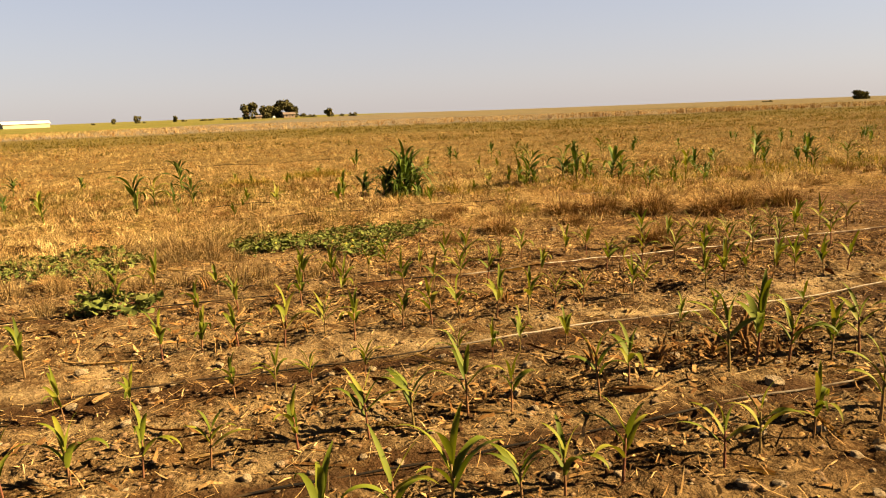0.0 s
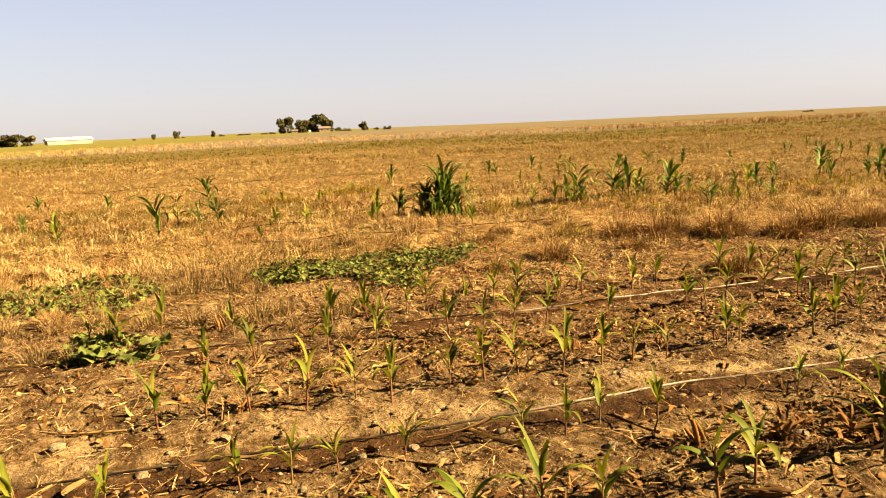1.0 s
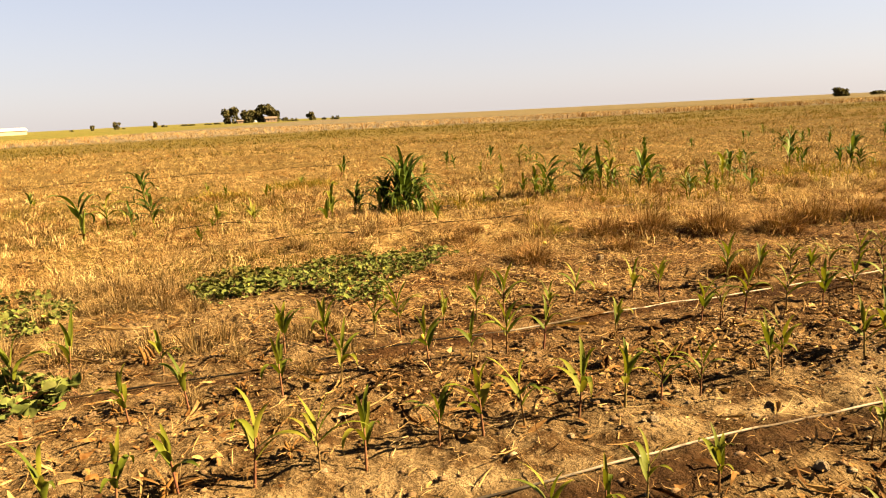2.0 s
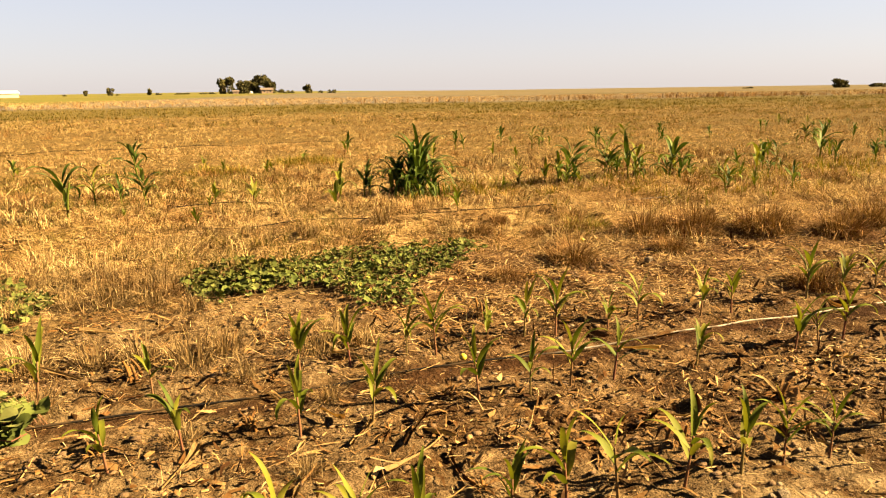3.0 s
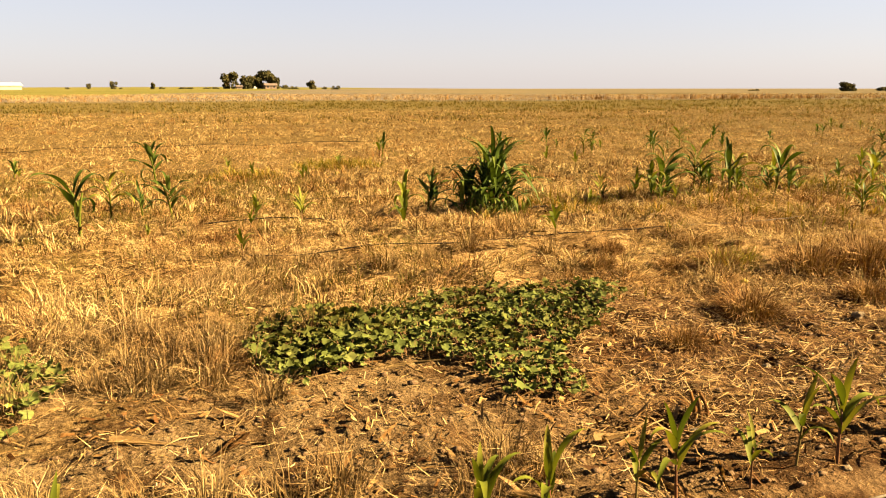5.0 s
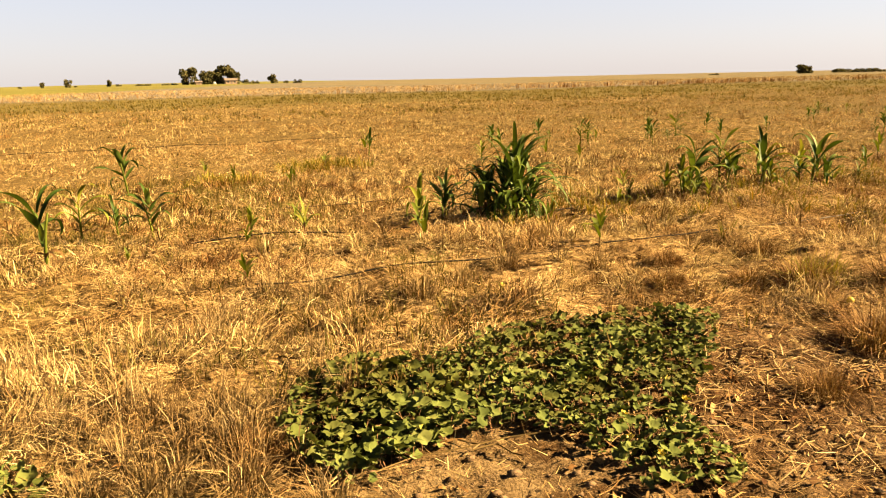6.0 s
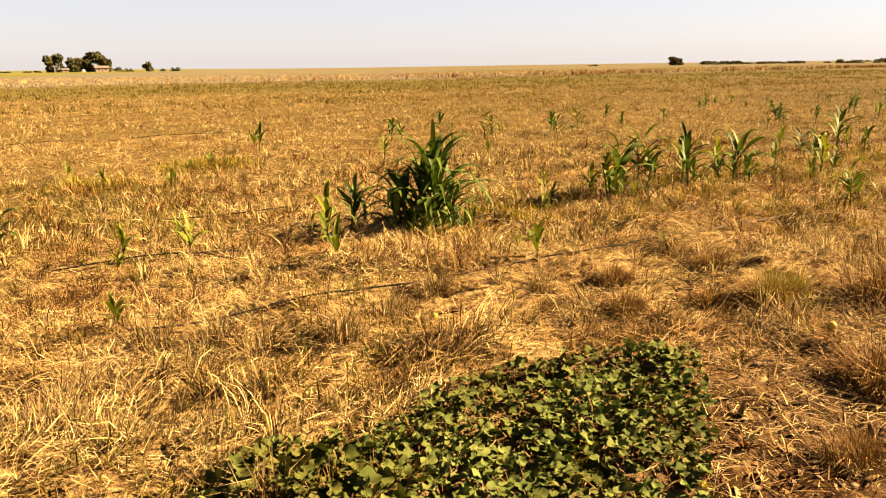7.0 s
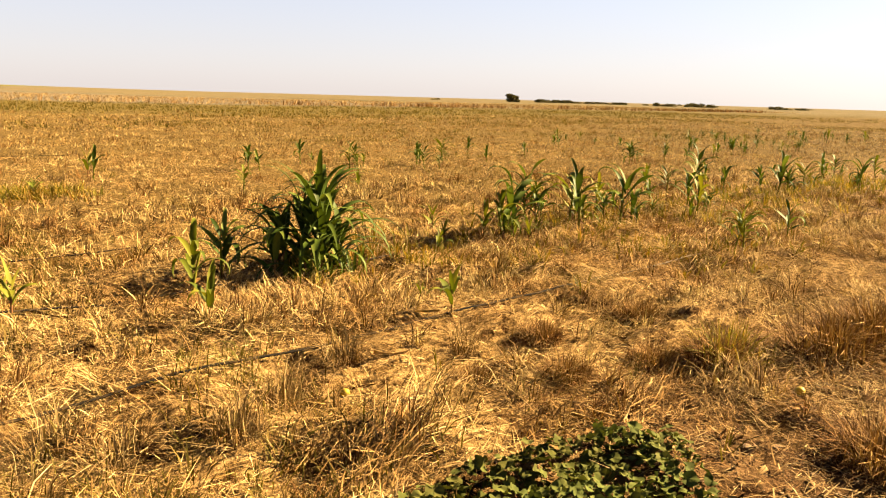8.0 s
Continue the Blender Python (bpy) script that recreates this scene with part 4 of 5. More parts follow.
def gourd_vine(poly, count, label, seed, size=1.0, rest=0, flowers=0):
    r = random.Random(seed)
    cx, cy = sum(p[0] for p in poly) / len(poly), sum(p[1] for p in poly) / len(poly)
    cz = float(height(cx, cy))
    root = tagged(new("gourd_vine"), label, "gourd vine", "gourd vines")
    root.matrix_basis = pose(cx, cy, cz)
    xs, ys = [p[0] for p in poly], [p[1] for p in poly]
    meshes = [gourd_leaf_mesh(seed * 10 + k, 0.029) for k in range(7)]
    for me in meshes:
        me.materials.append(GOURD)
    spots = []
    while len(spots) < count + rest:
        x, y = r.uniform(min(xs), max(xs)), r.uniform(min(ys), max(ys))
        if inside(poly, np.array(x), np.array(y)) and all((x - a) ** 2 + (y - b) ** 2 > 0.0008 for a, b, _ in spots[-200:]):
            spots.append((x, y, 0.02 + 0.075 * r.random() ** 1.3))
    spots.sort(key=lambda p: p[1])
    stalks = bmesh.new()
    shapes = [(np.array([v.co[:] for v in me.vertices]), [tuple(p.vertices) for p in me.polygons]) for me in meshes]
    verts, faces = [], []
    for k, (x, y, up) in enumerate(spots):
        z = float(height(x, y)) - cz
        sx, sy = x - cx + r.uniform(-0.05, 0.05), y - cy + r.uniform(-0.05, 0.05)
        a, b = Vector((sx, sy, z)), Vector((x - cx, y - cy, z + up))
        side = Vector((0.0013, 0.0009, 0))
        quad = [stalks.verts.new(v) for v in (a - side, a + side, b + side, b - side)]
        stalks.faces.new(quad)
        m = Matrix.Translation(b) @ Euler((r.gauss(0.12, 0.38), r.gauss(0.18, 0.38), r.uniform(0, 6.283))).to_matrix().to_4x4() @ Matrix.Scale(size * (1.22 if size == 1.0 and x < 1.15 else 1.0) * (0.52 + 0.68 * r.random() ** 1.7), 4)
        if k < count:
            leaf = new("leaf", meshes[k % 7])
            leaf.parent = root
            leaf.matrix_basis = m
        else:
            co, polys = shapes[k % 7]
            at = 67 * len(verts)
            verts.append(co @ np.array(m.to_3x3()).T + np.array(m.translation))
            faces += [tuple(at + c for c in p) for p in polys]
    part("leaf_stalk", stalks, STEM, root)["kind"] = "stuff"
    if rest:
        me = bpy.data.meshes.new("far_leaves")
        me.from_pydata(np.concatenate(verts).tolist(), [], faces)
        me.polygons.foreach_set("use_smooth", np.ones(len(faces), dtype=bool))
        me.materials.append(GOURD_REST)
        far = new("far_leaves", me)
        far.parent, far["kind"] = root, "stuff"
    vines = bmesh.new()
    for k in range(9):
        p = Vector((r.choice(xs) - cx, r.choice(ys) - cy, 0.02)) * 0.8
        q = Vector((r.uniform(min(xs), max(xs)) - cx, r.uniform(min(ys), max(ys)) - cy, 0.02)) * 0.7
        last = None
        for i in range(9):
            c = p.lerp(q, i / 8) + Vector((r.uniform(-0.05, 0.05), r.uniform(-0.05, 0.05), 0.02))
            ring = [vines.verts.new(c + Vector((0.004 * math.cos(t), 0, 0.004 * math.sin(t)))) for t in (0, 2.1, 4.2)]
            if last:
                for t in range(3):
                    vines.faces.new((last[t], last[(t + 1) % 3], ring[(t + 1) % 3], ring[t]))
            last = ring
    part("vine", vines, STEM, root)["kind"] = "stuff"
    for k in range(flowers):
        x, y, up = spots[(k * 37 + 11) % len(spots)]
        bm = bmesh.new()
        c = bm.verts.new((0, 0, 0))
        rim = [bm.verts.new((0.019 * (1 if i % 2 else 0.6) * math.cos(i * 0.6283), 0.019 * (1 if i % 2 else 0.6) * math.sin(i * 0.6283), 0.018)) for i in range(10)]
        for i in range(10):
            bm.faces.new((c, rim[i], rim[(i + 1) % 10]))
        f = part("flower", bm, PETAL, root, "open yellow flower")
        bm = bmesh.new()
        bmesh.ops.create_icosphere(bm, subdivisions=1, radius=0.004)
        part("flower_centre", bm, FRUIT, f, "small yellow heart of the flower").location.z = 0.006
        f.matrix_basis = pose(x - cx, y - cy, float(height(x, y)) - cz + up + 0.03, r.uniform(-30, 30), r.uniform(-30, 30))
    return root


# ---- drip tapes ----
def drip_tape(y0, x0, x1, seed, sunk=0.0, half=0.0082):
    r = random.Random(seed)
    xs = np.arange(x0, x1, 0.08)
    ys = y0 + 0.03 * grain(xs * 0.4, xs * 0, seed) + 0.006 * grain(xs * 2.5, xs * 0, seed + 1)
    zs = np.mean([height(xs + d, ys) for d in np.linspace(-0.35, 0.35, 9)], axis=0) + 0.008 + 0.008 * grain(xs * 0.8, xs * 0, seed + 2) + sunk * (0.45 + np.clip(grain(xs * 0.9, xs * 0, seed + 3), -0.5, 0.3))
    bm = bmesh.new()
    last = None
    for x, y, z in zip(xs, ys, zs):
        ring = [bm.verts.new((x, y + half * math.cos(t), z + 0.005 + 0.006 * math.sin(t))) for t in (0, 1.047, 2.094, 3.142, 4.189, 5.236)]
        if last:
            for k in range(6):
                bm.faces.new((last[k], last[(k + 1) % 6], ring[(k + 1) % 6], ring[k])).smooth = True
        last = ring
    me = bpy.data.meshes.new("drip_tape")
    bm.to_mesh(me)
    bm.free()
    me.materials.append(TAPES[DRIPS.index(y0)])
    tagged(new("drip_tape", me), "thin irrigation drip tape lying along a furrow", "drip tape", "drip tapes")


# ---- stones, husks, stumps, tufts ----
def stone_proto(seed, mat, name, label, category, group):
    r = random.Random(seed)
    bm = bmesh.new()
    bmesh.ops.create_icosphere(bm, subdivisions=2, radius=1.0)
    off = Vector((r.uniform(0, 50), r.uniform(0, 50), 0))
    for v in bm.verts:
        v.co *= 1 + 0.45 * noise.noise(v.co * 1.1 + off) + 0.15 * noise.noise(v.co * 3 + off)
        v.co.z *= 0.62
    me = bpy.data.meshes.new(name)
    bm.to_mesh(me)
    bm.free()
    me.materials.append(mat)
    return tagged(new(name, me), label, category, group)


STONES = ((2.9, 3.15, 0.05), (0.81, 3.12, 0.022), (0.08, 3.5, 0.03), (0.66, 3.2, 0.02), (2.38, 2.66, 0.03), (2.02, 2.34, 0.035), (2.14, 2.28, 0.03), (1.57, 3.58, 0.04), (0.15, 3.2, 0.025), (0.3, 3.3, 0.025),
          (-0.5, 3.25, 0.02), (2.7, 3.75, 0.04), (2.62, 3.9, 0.035), (-0.6, 5.5, 0.035), (-0.3, 5.35, 0.03), (-0.75, 5.25, 0.03), (-0.7, 4.9, 0.04), (0.1, 4.75, 0.03), (2.1, 7.15, 0.03), (3.4, 7.3, 0.03), (3.0, 7.7, 0.025), (4.1, 8.1, 0.04), (2.75, 2.35, 0.03))


def lay_stones():
    protos = [stone_proto(i, STONE, "stone", "pale limestone lump lying on the soil", "stone", "field stones") for i in range(4)]
    used, r = set(), random.Random(3)
    strewn = [(r.uniform(-1.2, 4.2), r.uniform(1.9, 5.2) if i % 3 else r.uniform(1.9, 3.0), 0.01 + 0.024 * r.random() ** 2) for i in range(150)]
    for i, (x, y, s) in enumerate(list(STONES) + strewn):
        p = protos[i % 4]
        m = pose(x, y, float(height(x, y)) + s * 0.2, r.uniform(-15, 15), r.uniform(-15, 15), r.uniform(0, 360)) @ Matrix.Scale(s, 4)
        put(p, m, used)
    # clods and pebbles
    ico = bmesh.new()
    bmesh.ops.create_cube(ico, size=1.3)
    bmesh.ops.triangulate(ico, faces=ico.faces[:])
    v0 = np.array([v.co[:] for v in ico.verts])
    f0 = np.array([[v.index for v in f.verts] for f in ico.faces])
    ico.free()
    for name, mat, n, lo, hi, label in (("clods", CLOD, 70000, 0.004, 0.021, "small dry clods of soil"), ("pebbles", STONE, 7000, 0.005, 0.02, "small pale limestone pebbles")):
        x, y = scatter(n, -3, 9, 1.5, 10)
        keep = (grain(x * 1.1, y * 1.1, 61) > rng.uniform(-0.4, 0.5, len(x))) & (y < (9.0 if name == "clods" else 7.2) - 2.5 * rng.random(len(x)) ** 2) & off_tape(x, y, 0.15)
        x, y = x[keep], y[keep]
        k = len(x)
        s = lo + (hi - lo) * rng.random(k) ** 4
        shape = v0[None] * (1 + rng.uniform(-0.5, 0.5, (k, len(v0), 1))) * np.array([1.3, 0.9, 0.4]) * s[:, None, None]
        verts = shape + np.stack([x, y, height(x, y) + s * 0.2], -1)[:, None]
        faces = f0[None] + (np.arange(k) * len(v0))[:, None, None]
        stuff(new(name, fast_mesh(name, verts.reshape(-1, 3), faces.reshape(-1, 3), mat)), label, "soil" if name == "clods" else "gravel")


def husk_proto(seed, long):
    """A piece of old stalk, split and curled."""
    r = random.Random(seed)
    bm = bmesh.new()
    segs, arc = 7, r.uniform(2.2, 4.6)
    grid = []
    for i in range(segs + 1):
        s = i / segs
        rad = (0.012 + 0.006 * math.sin(s * 5 + seed)) * (1 - 0.55 * s * s)
        c = Vector((long * (s - 0.5), 0.05 * long * math.sin(s * 3 + seed), rad + 0.12 * long * (s - 0.5) ** 2 * r.uniform(0.6, 1.4)))
        grid.append([bm.verts.new(c + Vector((0, rad * math.cos(arc * (k / 5 - 0.5) - 1.57), rad * math.sin(arc * (k / 5 - 0.5) - 1.57)))) for k in range(6)])
    for p, q in zip(grid, grid[1:]):
        for k in range(5):
            bm.faces.new((p[k], p[k + 1], q[k + 1], q[k])).smooth = True
    bmesh.ops.solidify(bm, geom=bm.faces[:], thickness=0.0015)
    me = bpy.data.meshes.new("corn_husk")
    bm.to_mesh(me)
    bm.free()
    me.materials.append(HUSK if seed % 3 else DEBRIS)
    return tagged(new("corn_husk", me), "dry curled piece of old corn stalk and husk" if seed % 3 else "dark rotting piece of old corn stalk", "crop residue", "corn residue")


def lay_husks():
    protos = [husk_proto(i, 0.14 + 0.05 * (i % 5)) for i in range(1, 10)]
    used, r = set(), random.Random(12)
    fixed = [(1.9, 2.77, 30), (1.01, 3.7, 10), (4.22, 5.34, 25), (2.14, 3.8, 60), (1.35, 5.75, 120), (2.6, 5.6, 50), (2.75, 6.35, 130), (1.2, 5.6, 35), (2.1, 5.45, 15), (3.35, 5.35, 40), (1.8, 7.25, 20)]
    spots = fixed + [(r.uniform(-1.5, 5.5), r.uniform(2.1, 7.6), r.uniform(0, 360)) for _ in range(120)] + [(r.uniform(-1, 6), r.uniform(7.6, 12.5), r.uniform(0, 360)) for _ in range(60)]
    for i, (x, y, a) in enumerate(spots):
        p = protos[i % 9]
        put(p, pose(x, y, float(height(x, y)) + 0.004, r.uniform(-14, 14), r.uniform(-8, 8), a) @ Matrix.Scale(r.uniform(1.1, 1.45) if i < 11 else r.uniform(0.7, 1.3), 4), used)


def stump(seed, label):
    """Foot of last year's stalk with torn sheaths."""
    r = random.Random(seed)
    root = tagged(new("corn_stump"), label, "corn stump", "old stumps")
    for k in range(4):
        bm = bmesh.new()
        add_stem(bm, r.uniform(0.05, 0.11) * (1.9 if seed == 1 else 1.0), 0.014, 0.01, lean=(r.uniform(-0.06, 0.06), r.uniform(-0.06, 0.06)), start=(r.uniform(-0.06, 0.06), r.uniform(-0.05, 0.05), -0.02))
        part("stalk", bm, DEBRIS if k % 2 else BROWN, root)
    for k in range(18):
        bm = bmesh.new()
        add_leaf(bm, r.uniform(0.06, 0.24), r.uniform(0.007, 0.02), 2.6 * (k % 2) + 1.1 * seed + r.gauss(0, 0.8), r.uniform(0.05, 0.75), r.uniform(0.3, 1.3), 0.02, 0.5, 6, 0.3)
        part("torn_sheath", bm, HUSK if k % 7 == 0 else DEBRIS, root)
    return root


STUMPS = ((2.18, 3.85, 1.05), (2.62, 3.78, 1.1), (2.95, 3.7, 1.3), (3.3, 3.8, 1.2), (3.6, 3.72, 1.1), (2.8, 3.86, 0.9), (3.15, 3.62, 0.9), (0.2, 5.05, 1.0), (3.0, 5.5, 1.0), (-0.07, 6.10, 0.55), (0.58, 6.14, 0.70), (0.76, 6.74, 0.62), (0.06, 6.98, 0.80), (1.14, 5.83, 0.55), (0.71, 5.17, 0.70), (0.57, 5.44, 0.62), (1.55, 6.15, 0.80), (1.57, 5.19, 0.55), (2.23, 5.28, 0.70), (2.91, 6.01, 0.62), (2.85, 5.19, 0.80), (3.22, 5.12, 0.55), (4.66, 6.86, 0.70), (1.36, 5.28, 0.62), (2.20, 7.27, 0.80), (2.93, 8.13, 0.55), (2.48, 8.40, 0.70), (3.37, 9.59, 0.62), (2.96, 8.07, 0.80), (3.22, 8.99, 0.55), (4.63, 8.39, 0.70), (3.35, 8.37, 0.62))


def set_stumps():
    protos = [stump(1, "broken brown stump of old corn with torn sheaths"), stump(2, "dark rotted clump of old corn stalk"), stump(3, "flattened pale clump of old corn stalk")]
    used, r = set(), random.Random(8)
    for i, (x, y, size) in enumerate(STUMPS):
        place(protos[i % 3], x, y, r.uniform(0, 360), 0.85 * size, used)


def grass_tuft(seed, mat, label, n=170, hgt=0.26, spread=0.13, wide=(0.0026, 0.0052)):
    r = np.random.default_rng(seed)
    rad, az = spread * 1.6 * np.sqrt(r.random(n)), r.uniform(0, 6.283, n)
    dome = np.sqrt(np.clip(1 - (rad / (spread * 1.75)) ** 2, 0.05, 1))
    ln = hgt * r.uniform(0.45, 1.15, n) * (0.35 + 0.65 * dome)
    root = tagged(new("dry_grass_tuft"), label, "grass tuft", "dry tufts")
    lean = np.clip(1.5 - rad / spread * 0.4 + r.normal(0, 0.35, n), 0.1, 1.57)
    turn, wide, bend = az + r.normal(0, 0.9, n), r.uniform(*wide, n), r.uniform(0.1, 1.5, n)
    for name, pick in (("upright_growth", bend < 0.85), ("drooping_growth", bend >= 0.85)):
        ob = blades(name, (rad * np.cos(az))[pick], (rad * np.sin(az))[pick], turn[pick], lean[pick], ln[pick], wide[pick], bend[pick], mat, -0.01, np.zeros(pick.sum()))
        ob["kind"] = "stuff"
        ob.parent = root
    return root


def plant_tufts():
    r = random.Random(21)
    dark = [grass_tuft(300 + i, TUFT, "bushy reddish-brown dead grass tuft on bare soil", 1100, 0.31, 0.15, (0.0035, 0.0075)) for i in range(3)]
    gold = [grass_tuft(310 + i, GOLD, "loose golden dry grass tuft on the soil", 200, 0.28, 0.07) for i in range(4)]
    used = set()
    green = grass_tuft(320, GRASS, "yellow-green grass tuft among brown grass", 260, 0.28, 0.13, (0.004, 0.008))
    for x, y, s in ((4.26, 9.46, 1.0), (4.5, 9.6, 0.8)):
        place(green, x, y, r.uniform(0, 360), s, used)
    for i, (x, y, s) in enumerate(((4.19, 9.5, 0.75), (3.57, 8.45, 0.8), (4.72, 9.08, 1.0), (5.2, 9.02, 1.15), (5.42, 9.1, 0.8), (4.55, 8.42, 0.6), (5.9, 8.72, 1.1), (6.12, 8.85, 0.8), (6.55, 8.4, 1.0), (3.97, 9.78, 0.6), (7.3, 8.7, 1.1), (7.9, 8.5, 1.0),
                                   (4.75, 6.95, 0.8), (2.75, 8.1, 0.5), (3.3, 9.9, 0.5), (2.9, 10.2, 0.45), (3.7, 10.4, 0.5), (4.6, 10.3, 0.6), (-1.3, 7.7, 0.5), (0.25, 8.65, 0.4))):
        place(dark[i % 3], x, y, r.uniform(0, 360), s, used)
    for i, (x, y, s) in enumerate(((0.1, 7.25, 1.0), (0.35, 7.1, 1.1), (0.55, 7.2, 0.9), (-0.15, 7.3, 0.9), (-0.5, 7.35, 1.0), (1.05, 7.05, 0.9), (1.2, 7.2, 0.9), (1.35, 7.1, 0.8), (-0.24, 9.3, 1.2), (-0.1, 9.2, 1.0), (0.15, 9.0, 0.9), (0.4, 8.1, 0.8), (0.15, 8.4, 0.9), (-0.15, 8.5, 0.9),
                                   (-0.9, 7.6, 1.0), (-1.2, 7.4, 1.0), (0.2, 8.75, 1.0), (0.75, 9.05, 0.9), (1.6, 10.3, 1.0), (1.2, 10.5, 1.0), (2.5, 10.8, 1.0), (0.7, 10.9, 1.1), (2.0, 10.6, 1.0), (3.2, 10.6, 0.9), (1.0, 10.75, 1.1), (-1.6, 7.5, 1.0), (0.75, 5.65, 0.5), (0.98, 6.3, 0.55), (0.3, 6.1, 0.6), (1.3, 6.55, 0.6), (0.62, 6.75, 0.6),
                                   (-0.95, 6.55, 0.75), (-0.6, 6.5, 0.7), (-0.35, 6.7, 0.8), (-1.2, 6.75, 0.9), (-0.75, 7.05, 0.8), (-1.5, 8.35, 0.9), (-1.15, 8.3, 0.8), (-0.75, 8.4, 0.9), (-0.4, 8.6, 0.8), (-1.3, 8.8, 0.8), (-0.85, 8.95, 0.75), (-1.8, 8.7, 0.9), (-0.55, 9.2, 0.8))):
        place(gold[i % 4], x, y, r.uniform(0, 360), s, used)


def fruit(x, y, s):
    bm = bmesh.new()
    bmesh.ops.create_uvsphere(bm, u_segments=14, v_segments=10, radius=s)
    for v in bm.verts:
        v.co.z *= 0.9
        v.co.xy *= 1 + 0.03 * math.cos(7 * math.atan2(v.co.y, v.co.x))
    me = bpy.data.meshes.new("wild_gourd")
    for f in bm.faces:
        f.smooth = True
    bm.to_mesh(me)
    bm.free()
    me.materials.append(FRUIT)
    tagged(new("wild_gourd", me), "small round yellow gourd lying on the soil", "gourd", "gourds").matrix_basis = pose(x, y, float(height(x, y)) + s * 0.8)


def dead_twig(x, y, tall, seed):
    """A thin dry stalk that still stands, bent over."""
    r = random.Random(seed)
    bm = bmesh.new()
    add_stem(bm, tall, 0.0045, 0.002, 5, 7, (r.uniform(-0.12, 0.12), r.uniform(-0.1, 0.1)))
    me = bpy.data.meshes.new("dead_stalk")
    bm.to_mesh(me)
    bm.free()
    me.materials.append(DEBRIS)
    tagged(new("dead_stalk", me), "thin dry brown stalk standing among straw", "dead stalk", "dead stalks").matrix_basis = pose(x, y, float(height(x, y)), r.uniform(-14, 14), r.uniform(-14, 14), r.uniform(0, 360))


# ---- distance: farm, trees, hedges ----
def tree_proto(name, label, seed, hgt, wide, trunk=0.25, count=700, category="tree"):
    r = random.Random(seed)
    root = tagged(new(name), label, category, "far trees")
    bm = bmesh.new()
    add_stem(bm, hgt * (trunk + 0.25), hgt * 0.03, hgt * 0.014, 8, 5, start=(0, 0, -0.3))
    for k in range(5):
        a, z = k * 1.256 + r.uniform(-0.3, 0.3), hgt * (trunk + 0.05 * k)
        p, q = Vector((0, 0, z)), Vector((wide * 0.3 * math.cos(a), wide * 0.3 * math.sin(a), z + hgt * 0.25))
        sd = Vector((-math.sin(a), math.cos(a), 0)) * hgt * 0.01
        up = Vector((0, 0, hgt * 0.012))
        vs = [bm.verts.new(v) for v in (p - sd - up, p + sd - up, p + up * 1.5, q - sd * 0.4, q + sd * 0.4, q + up * 0.5)]
        for i in range(3):
            bm.faces.new((vs[i], vs[(i + 1) % 3], vs[(i + 1) % 3 + 3], vs[i + 3]))
    part("trunk", bm, BARK, root)
    lumps = [(Vector((r.uniform(-0.36, 0.36) * wide, r.uniform(-0.36, 0.36) * wide, hgt * r.uniform(max(trunk - 0.04, 0.02), 0.8 if trunk > 0.08 else 0.6))), r.uniform(0.16, 0.27) * min(wide, hgt)) for _ in range(11)]
    pts, siz = [], []
    for _ in range(count):
        c, rad = r.choice(lumps)
        d = Vector((r.gauss(0, 1), r.gauss(0, 1), r.gauss(0, 0.8))).normalized() * rad * r.uniform(0.55, 1.08)
        pts.append(c + d)
        siz.append(r.uniform(0.035, 0.08) * hgt)
    verts, faces = [], []
    for p, s in zip(pts, siz):
        e = Euler((r.uniform(0, 6.3), r.uniform(0, 6.3), r.uniform(0, 6.3))).to_matrix()
        k = len(verts)
        verts += [p + e @ Vector(v) * s for v in ((-1, -0.6, 0), (0.2, -0.9, 0.25), (1, 0.1, 0), (0.1, 0.9, -0.2))]
        faces.append((k, k + 1, k + 2, k + 3))
    crown = new("crown", fast_mesh("crown", np.array([v[:] for v in verts]), np.array(faces), FOLIAGE))
    crown.parent = root
    return root


def bearing_spot(az, dist):
    x, y = dist * math.sin(radians(az)), dist * math.cos(radians(az))
    return x, y, float(height(x, y))


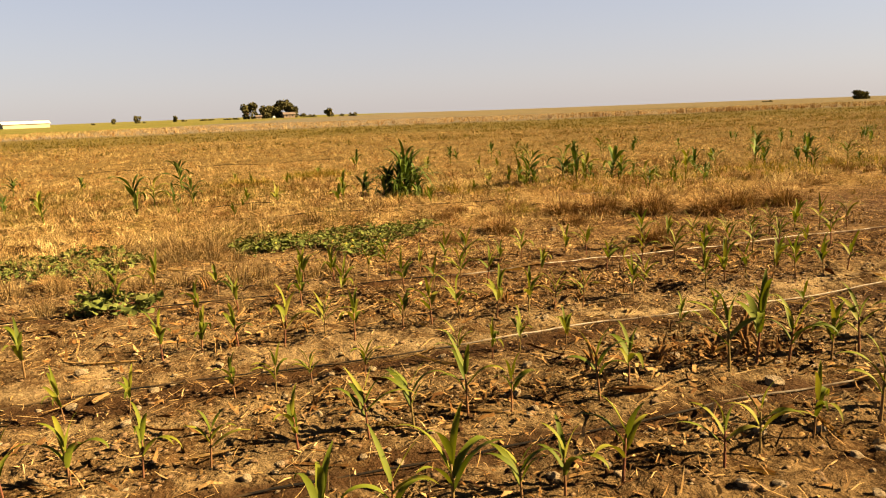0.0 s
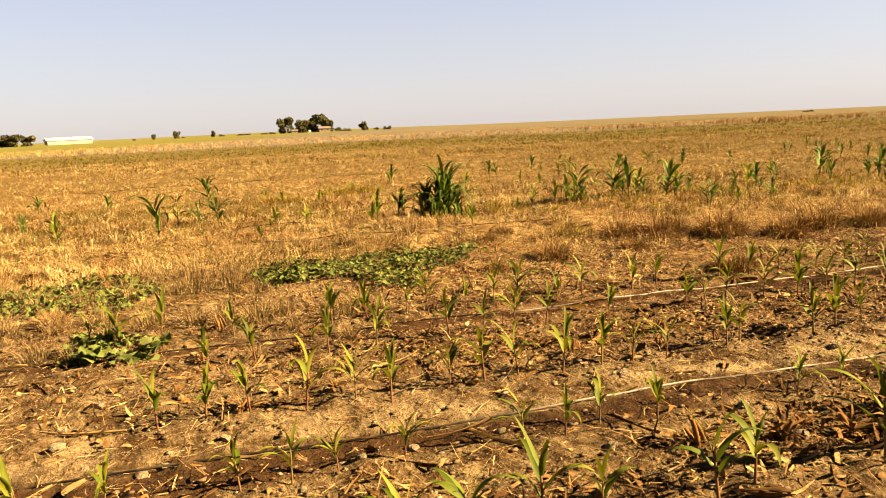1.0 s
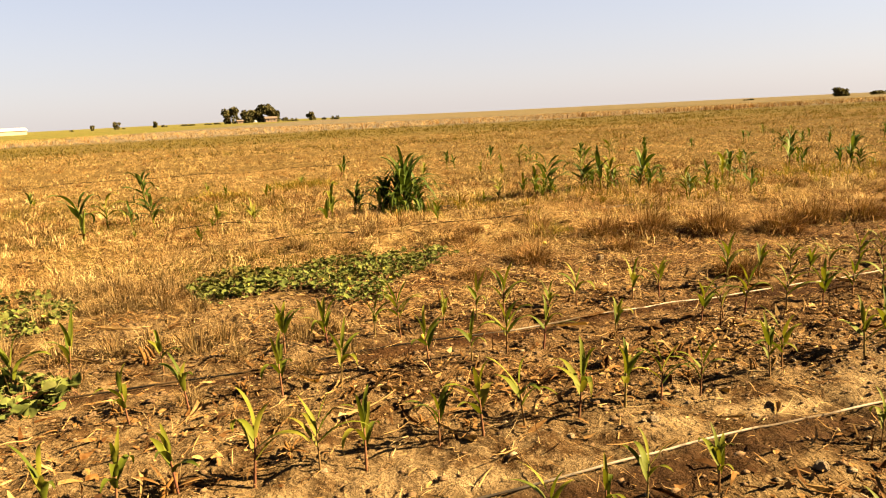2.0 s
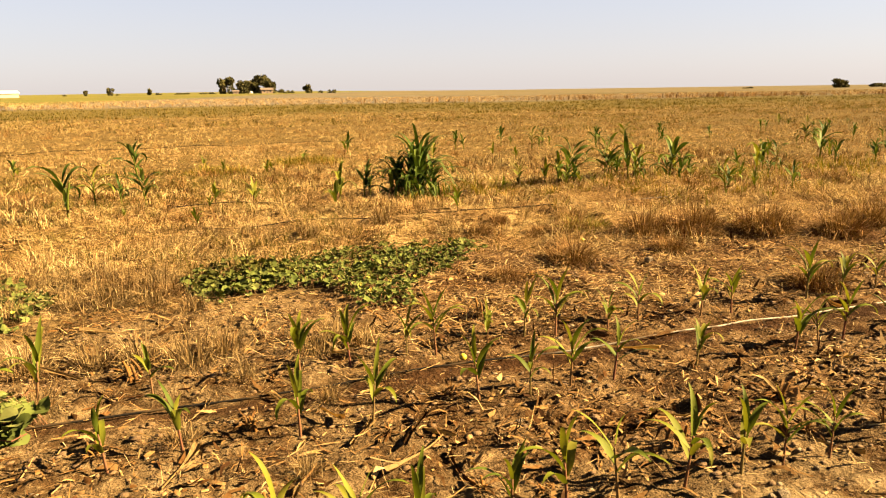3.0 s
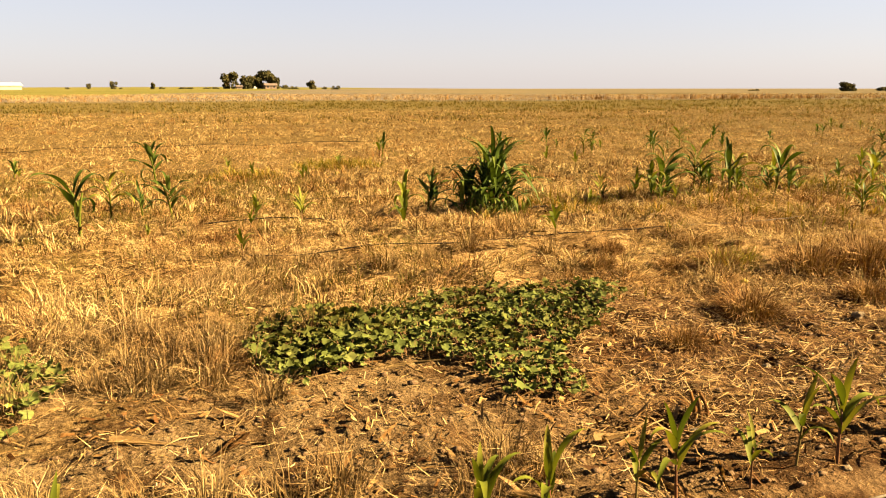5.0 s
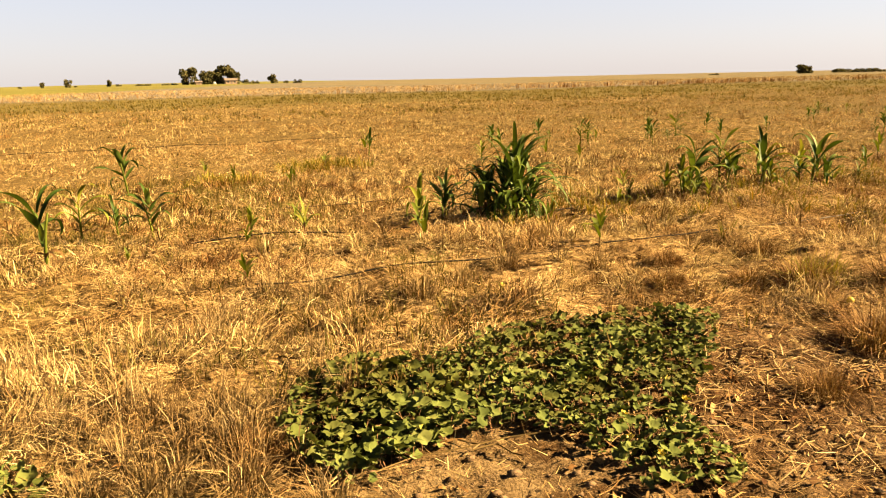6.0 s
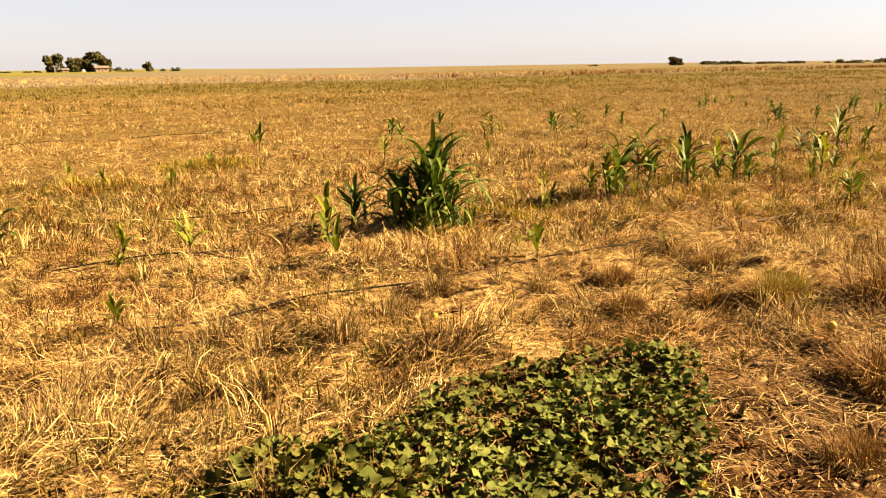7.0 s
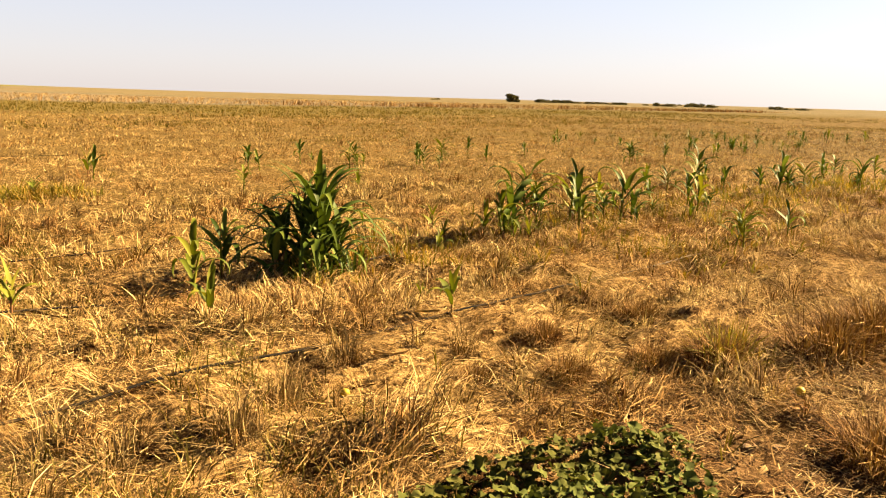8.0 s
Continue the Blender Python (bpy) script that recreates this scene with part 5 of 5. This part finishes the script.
def far_trees():
    full = [tree_proto("tree", "far dark-green broad-crowned tree", 400 + i, 10, 9.5, 0.1, 1500) for i in range(3)]
    shrub = [tree_proto("bush", "far dark-green rounded bush", 410 + i, 4, 6, 0.05, 800, "bush") for i in range(3)]
    used = set()

    def stand(p, az, dist, tall, turn, stretch=1.0):
        x, y, z = bearing_spot(az, dist)
        base = 10 if p in full else 4
        m = pose(x, y, z - 0.2, 0, 0, turn) @ Matrix.Diagonal((stretch * tall / base, stretch * tall / base, tall / base, 1))
        put(p, m, used)
    for i, (az, dist, tall, st) in enumerate(((4.25, 500, 10.5, 1.0), (5.5, 505, 8.5, 1.1), (6.1, 515, 10.5, 1.0), (6.7, 520, 12.0, 1.1), (7.4, 510, 9.0, 1.0), (10.1, 500, 6.5, 1.1), (-3.4, 520, 5.0, 0.9), (-5.0, 530, 3.6, 0.9), (-0.9, 520, 4.8, 0.7),
                                              (-13.0, 430, 5.2, 1.7), (-13.6, 425, 6.2, 1.6), (-14.3, 435, 5.8, 1.8), (-15.1, 430, 6.0, 1.7), (47.4, 420, 4.6, 1.4), (47.75, 424, 4.2, 1.4))):
        stand(full[i % 3], az, dist, tall, i * 77, st)
    for i, (az, dist, tall, st) in enumerate(((8.9, 500, 3.0, 1.3), (8.2, 500, 4.0, 1.0), (11.0, 505, 2.6, 1.0), (11.8, 500, 3.6, 1.2), (1.0, 510, 1.8, 2.2), (1.6, 510, 1.7, 2.2), (2.7, 510, 1.7, 2.0), (3.3, 510, 1.8, 2.0), (-6.3, 530, 1.9, 1.1), (-0.3, 520, 2.2, 1.2), (-3.0, 522, 1.6, 1.0),
                                              (49.7, 460, 3.6, 1.1), (50.3, 460, 3.2, 1.3), (50.9, 462, 3.3, 1.3), (51.5, 462, 3.4, 1.3), (52.4, 470, 2.2, 1.0), (53.2, 480, 2.4, 1.8), (54.0, 480, 2.4, 1.8), (54.8, 480, 2.5, 1.8), (55.6, 480, 2.6, 1.5), (57.2, 480, 1.8, 1.2), (58.3, 420, 3.3, 1.5), (58.9, 425, 2.6, 1.7), (60.6, 420, 3.6, 1.6), (61.1, 422, 3.0, 1.7), (61.6, 422, 2.2, 2.0),
                                              (65.8, 430, 2.8, 1.6), (66.4, 430, 2.6, 1.6), (67.5, 430, 2.0, 2.2), (42.0, 460, 1.6, 1.4), (41.6, 460, 1.3, 2.0), (75.5, 430, 3.0, 2.0))):
        stand(shrub[i % 3], az, dist, tall * (0.9 if az > 45 else 1.0), i * 53, st * (1.6 if az > 45 else 1.0))


def block(bm, x0, x1, y0, y1, z0, z1):
    v = [bm.verts.new(p) for p in ((x0, y0, z0), (x1, y0, z0), (x1, y1, z0), (x0, y1, z0), (x0, y0, z1), (x1, y0, z1), (x1, y1, z1), (x0, y1, z1))]
    for f in ((0, 3, 2, 1), (4, 5, 6, 7), (0, 1, 5, 4), (1, 2, 6, 5), (2, 3, 7, 6), (3, 0, 4, 7)):
        bm.faces.new([v[i] for i in f])


def house(name, label, az, dist, wide, deep, eaves, ridge, roof_mat, wall_mat, openings, turn=12.0):
    x, y, z = bearing_spot(az, dist)
    root = tagged(new(name), label, "building")
    bm = bmesh.new()
    block(bm, -wide / 2, wide / 2, -deep / 2, deep / 2, -1.0, eaves)
    part("wall", bm, wall_mat, root)
    bm = bmesh.new()
    w, d = wide / 2 + 0.5, deep / 2 + 0.5
    under = [bm.verts.new(p) for p in ((-w, -d, eaves - 0.1), (w, -d, eaves - 0.1), (w, 0, ridge), (-w, 0, ridge), (w, d, eaves - 0.1), (-w, d, eaves - 0.1))]
    over = [bm.verts.new(v.co + Vector((0, 0, 0.2))) for v in under]
    for q in ((0, 1, 2, 3), (3, 2, 4, 5)):
        bm.faces.new([over[i] for i in q])
        bm.faces.new([under[i] for i in reversed(q)])
    for a, b in ((0, 1), (1, 2), (2, 4), (4, 5), (5, 3), (3, 0)):
        bm.faces.new((under[a], under[b], over[b], over[a]))
    bm.faces.new((under[0], under[3], under[5]))
    bm.faces.new((under[1], under[4], under[2]))
    part("roof", bm, roof_mat, root)
    for kind, cx, z0, ww, hh in openings:
        bm = bmesh.new()
        block(bm, cx - ww / 2, cx + ww / 2, -deep / 2 - 0.05, -deep / 2 + 0.1, z0, z0 + hh)
        part(kind, bm, GLASS_DARK if kind == "window" else TILE, root)
    root.matrix_basis = pose(x, y, z, 0, 0, -az + turn)


def farm():
    house("farm_shed", "long low cream farm shed with white metal roof", -10.4, 440, 21.5, 8, 2.2, 3.4, SHEET, PLASTER, [])
    house("farmhouse", "tan farmhouse with clay roof under trees", 7.1, 490, 7, 5, 2.2, 3.3, TILE, TAN, [("window", -1.9, 0.9, 1.0, 1.0), ("door", 0, 0, 1.0, 1.9), ("window", 1.9, 0.9, 1.0, 1.0)])
    house("farm_outbuilding", "small tan outbuilding beside the farm trees", 4.9, 492, 3.4, 3, 1.4, 2.0, TILE, TAN, [("door", 0, 0, 1.0, 1.7)])
    x, y, z = bearing_spot(6.0, 488)
    bm = bmesh.new()
    bmesh.ops.create_uvsphere(bm, u_segments=16, v_segments=10, radius=1.1)
    for v in bm.verts:
        v.co.z = max(v.co.z, -0.2) * 1.1
    part_root = tagged(new("water_tank"), "small rounded white water tank by the trees", "tank")
    part("shell", bm, METAL, part_root)
    bm = bmesh.new()
    block(bm, -1.2, 1.2, -1.2, 1.2, -0.6, 0.1)
    part("plinth", bm, PLASTER, part_root)
    part_root.matrix_basis = pose(x, y, z + 0.4)


plant_rows()
plant_middle()
big_clump()
gourd_vine(PATCHES["main"], 300, "sprawling green wild gourd vine with broad leaves", 1, 1.0, 1900, 9)
gourd_vine(PATCHES["west"], 170, "low green gourd vine beside dry grass", 2, 1.3, 420, 3)
gourd_vine(PATCHES["small"], 90, "small green gourd vine among corn seedlings", 3, 2.1)
for k, y0 in enumerate(DRIPS):
    drip_tape(y0, (-4, -4, -4, 0.6, 0.3, 1.4, -4)[k], (9, 9, 9, 6.8, 4.9, 3.2, 5)[k], 70 + k * 5, (0, 0, 0.006, 0.055, 0.05, 0.05, 0.09)[k], 0.0052 if k < 3 else 0.012)
lay_stones()
lay_husks()
set_stumps()
plant_tufts()
for spot in ((1.8, 6.6, 0.022), (3.95, 8.95, 0.026), (2.32, 10.54, 0.025)):
    fruit(*spot)
for k, spot in enumerate(((5.34, 10.92, 0.32), (0.3, 11.6, 0.28), (0.05, 11.9, 0.24), (1.6, 12.1, 0.22), (2.9, 11.9, 0.2), (5.0, 11.6, 0.25), (7.6, 10.9, 0.3), (8.1, 11.3, 0.28), (-0.4, 11.2, 0.22), (1.9, 11.4, 0.2), (6.3, 11.7, 0.26), (4.5, 11.8, 0.2), (9.0, 11.8, 0.3), (0.9, 9.9, 0.2), (2.2, 9.9, 0.18))):
    dead_twig(*spot, 500 + k)
far_trees()
farm()
lay_straw()
stand_grass()
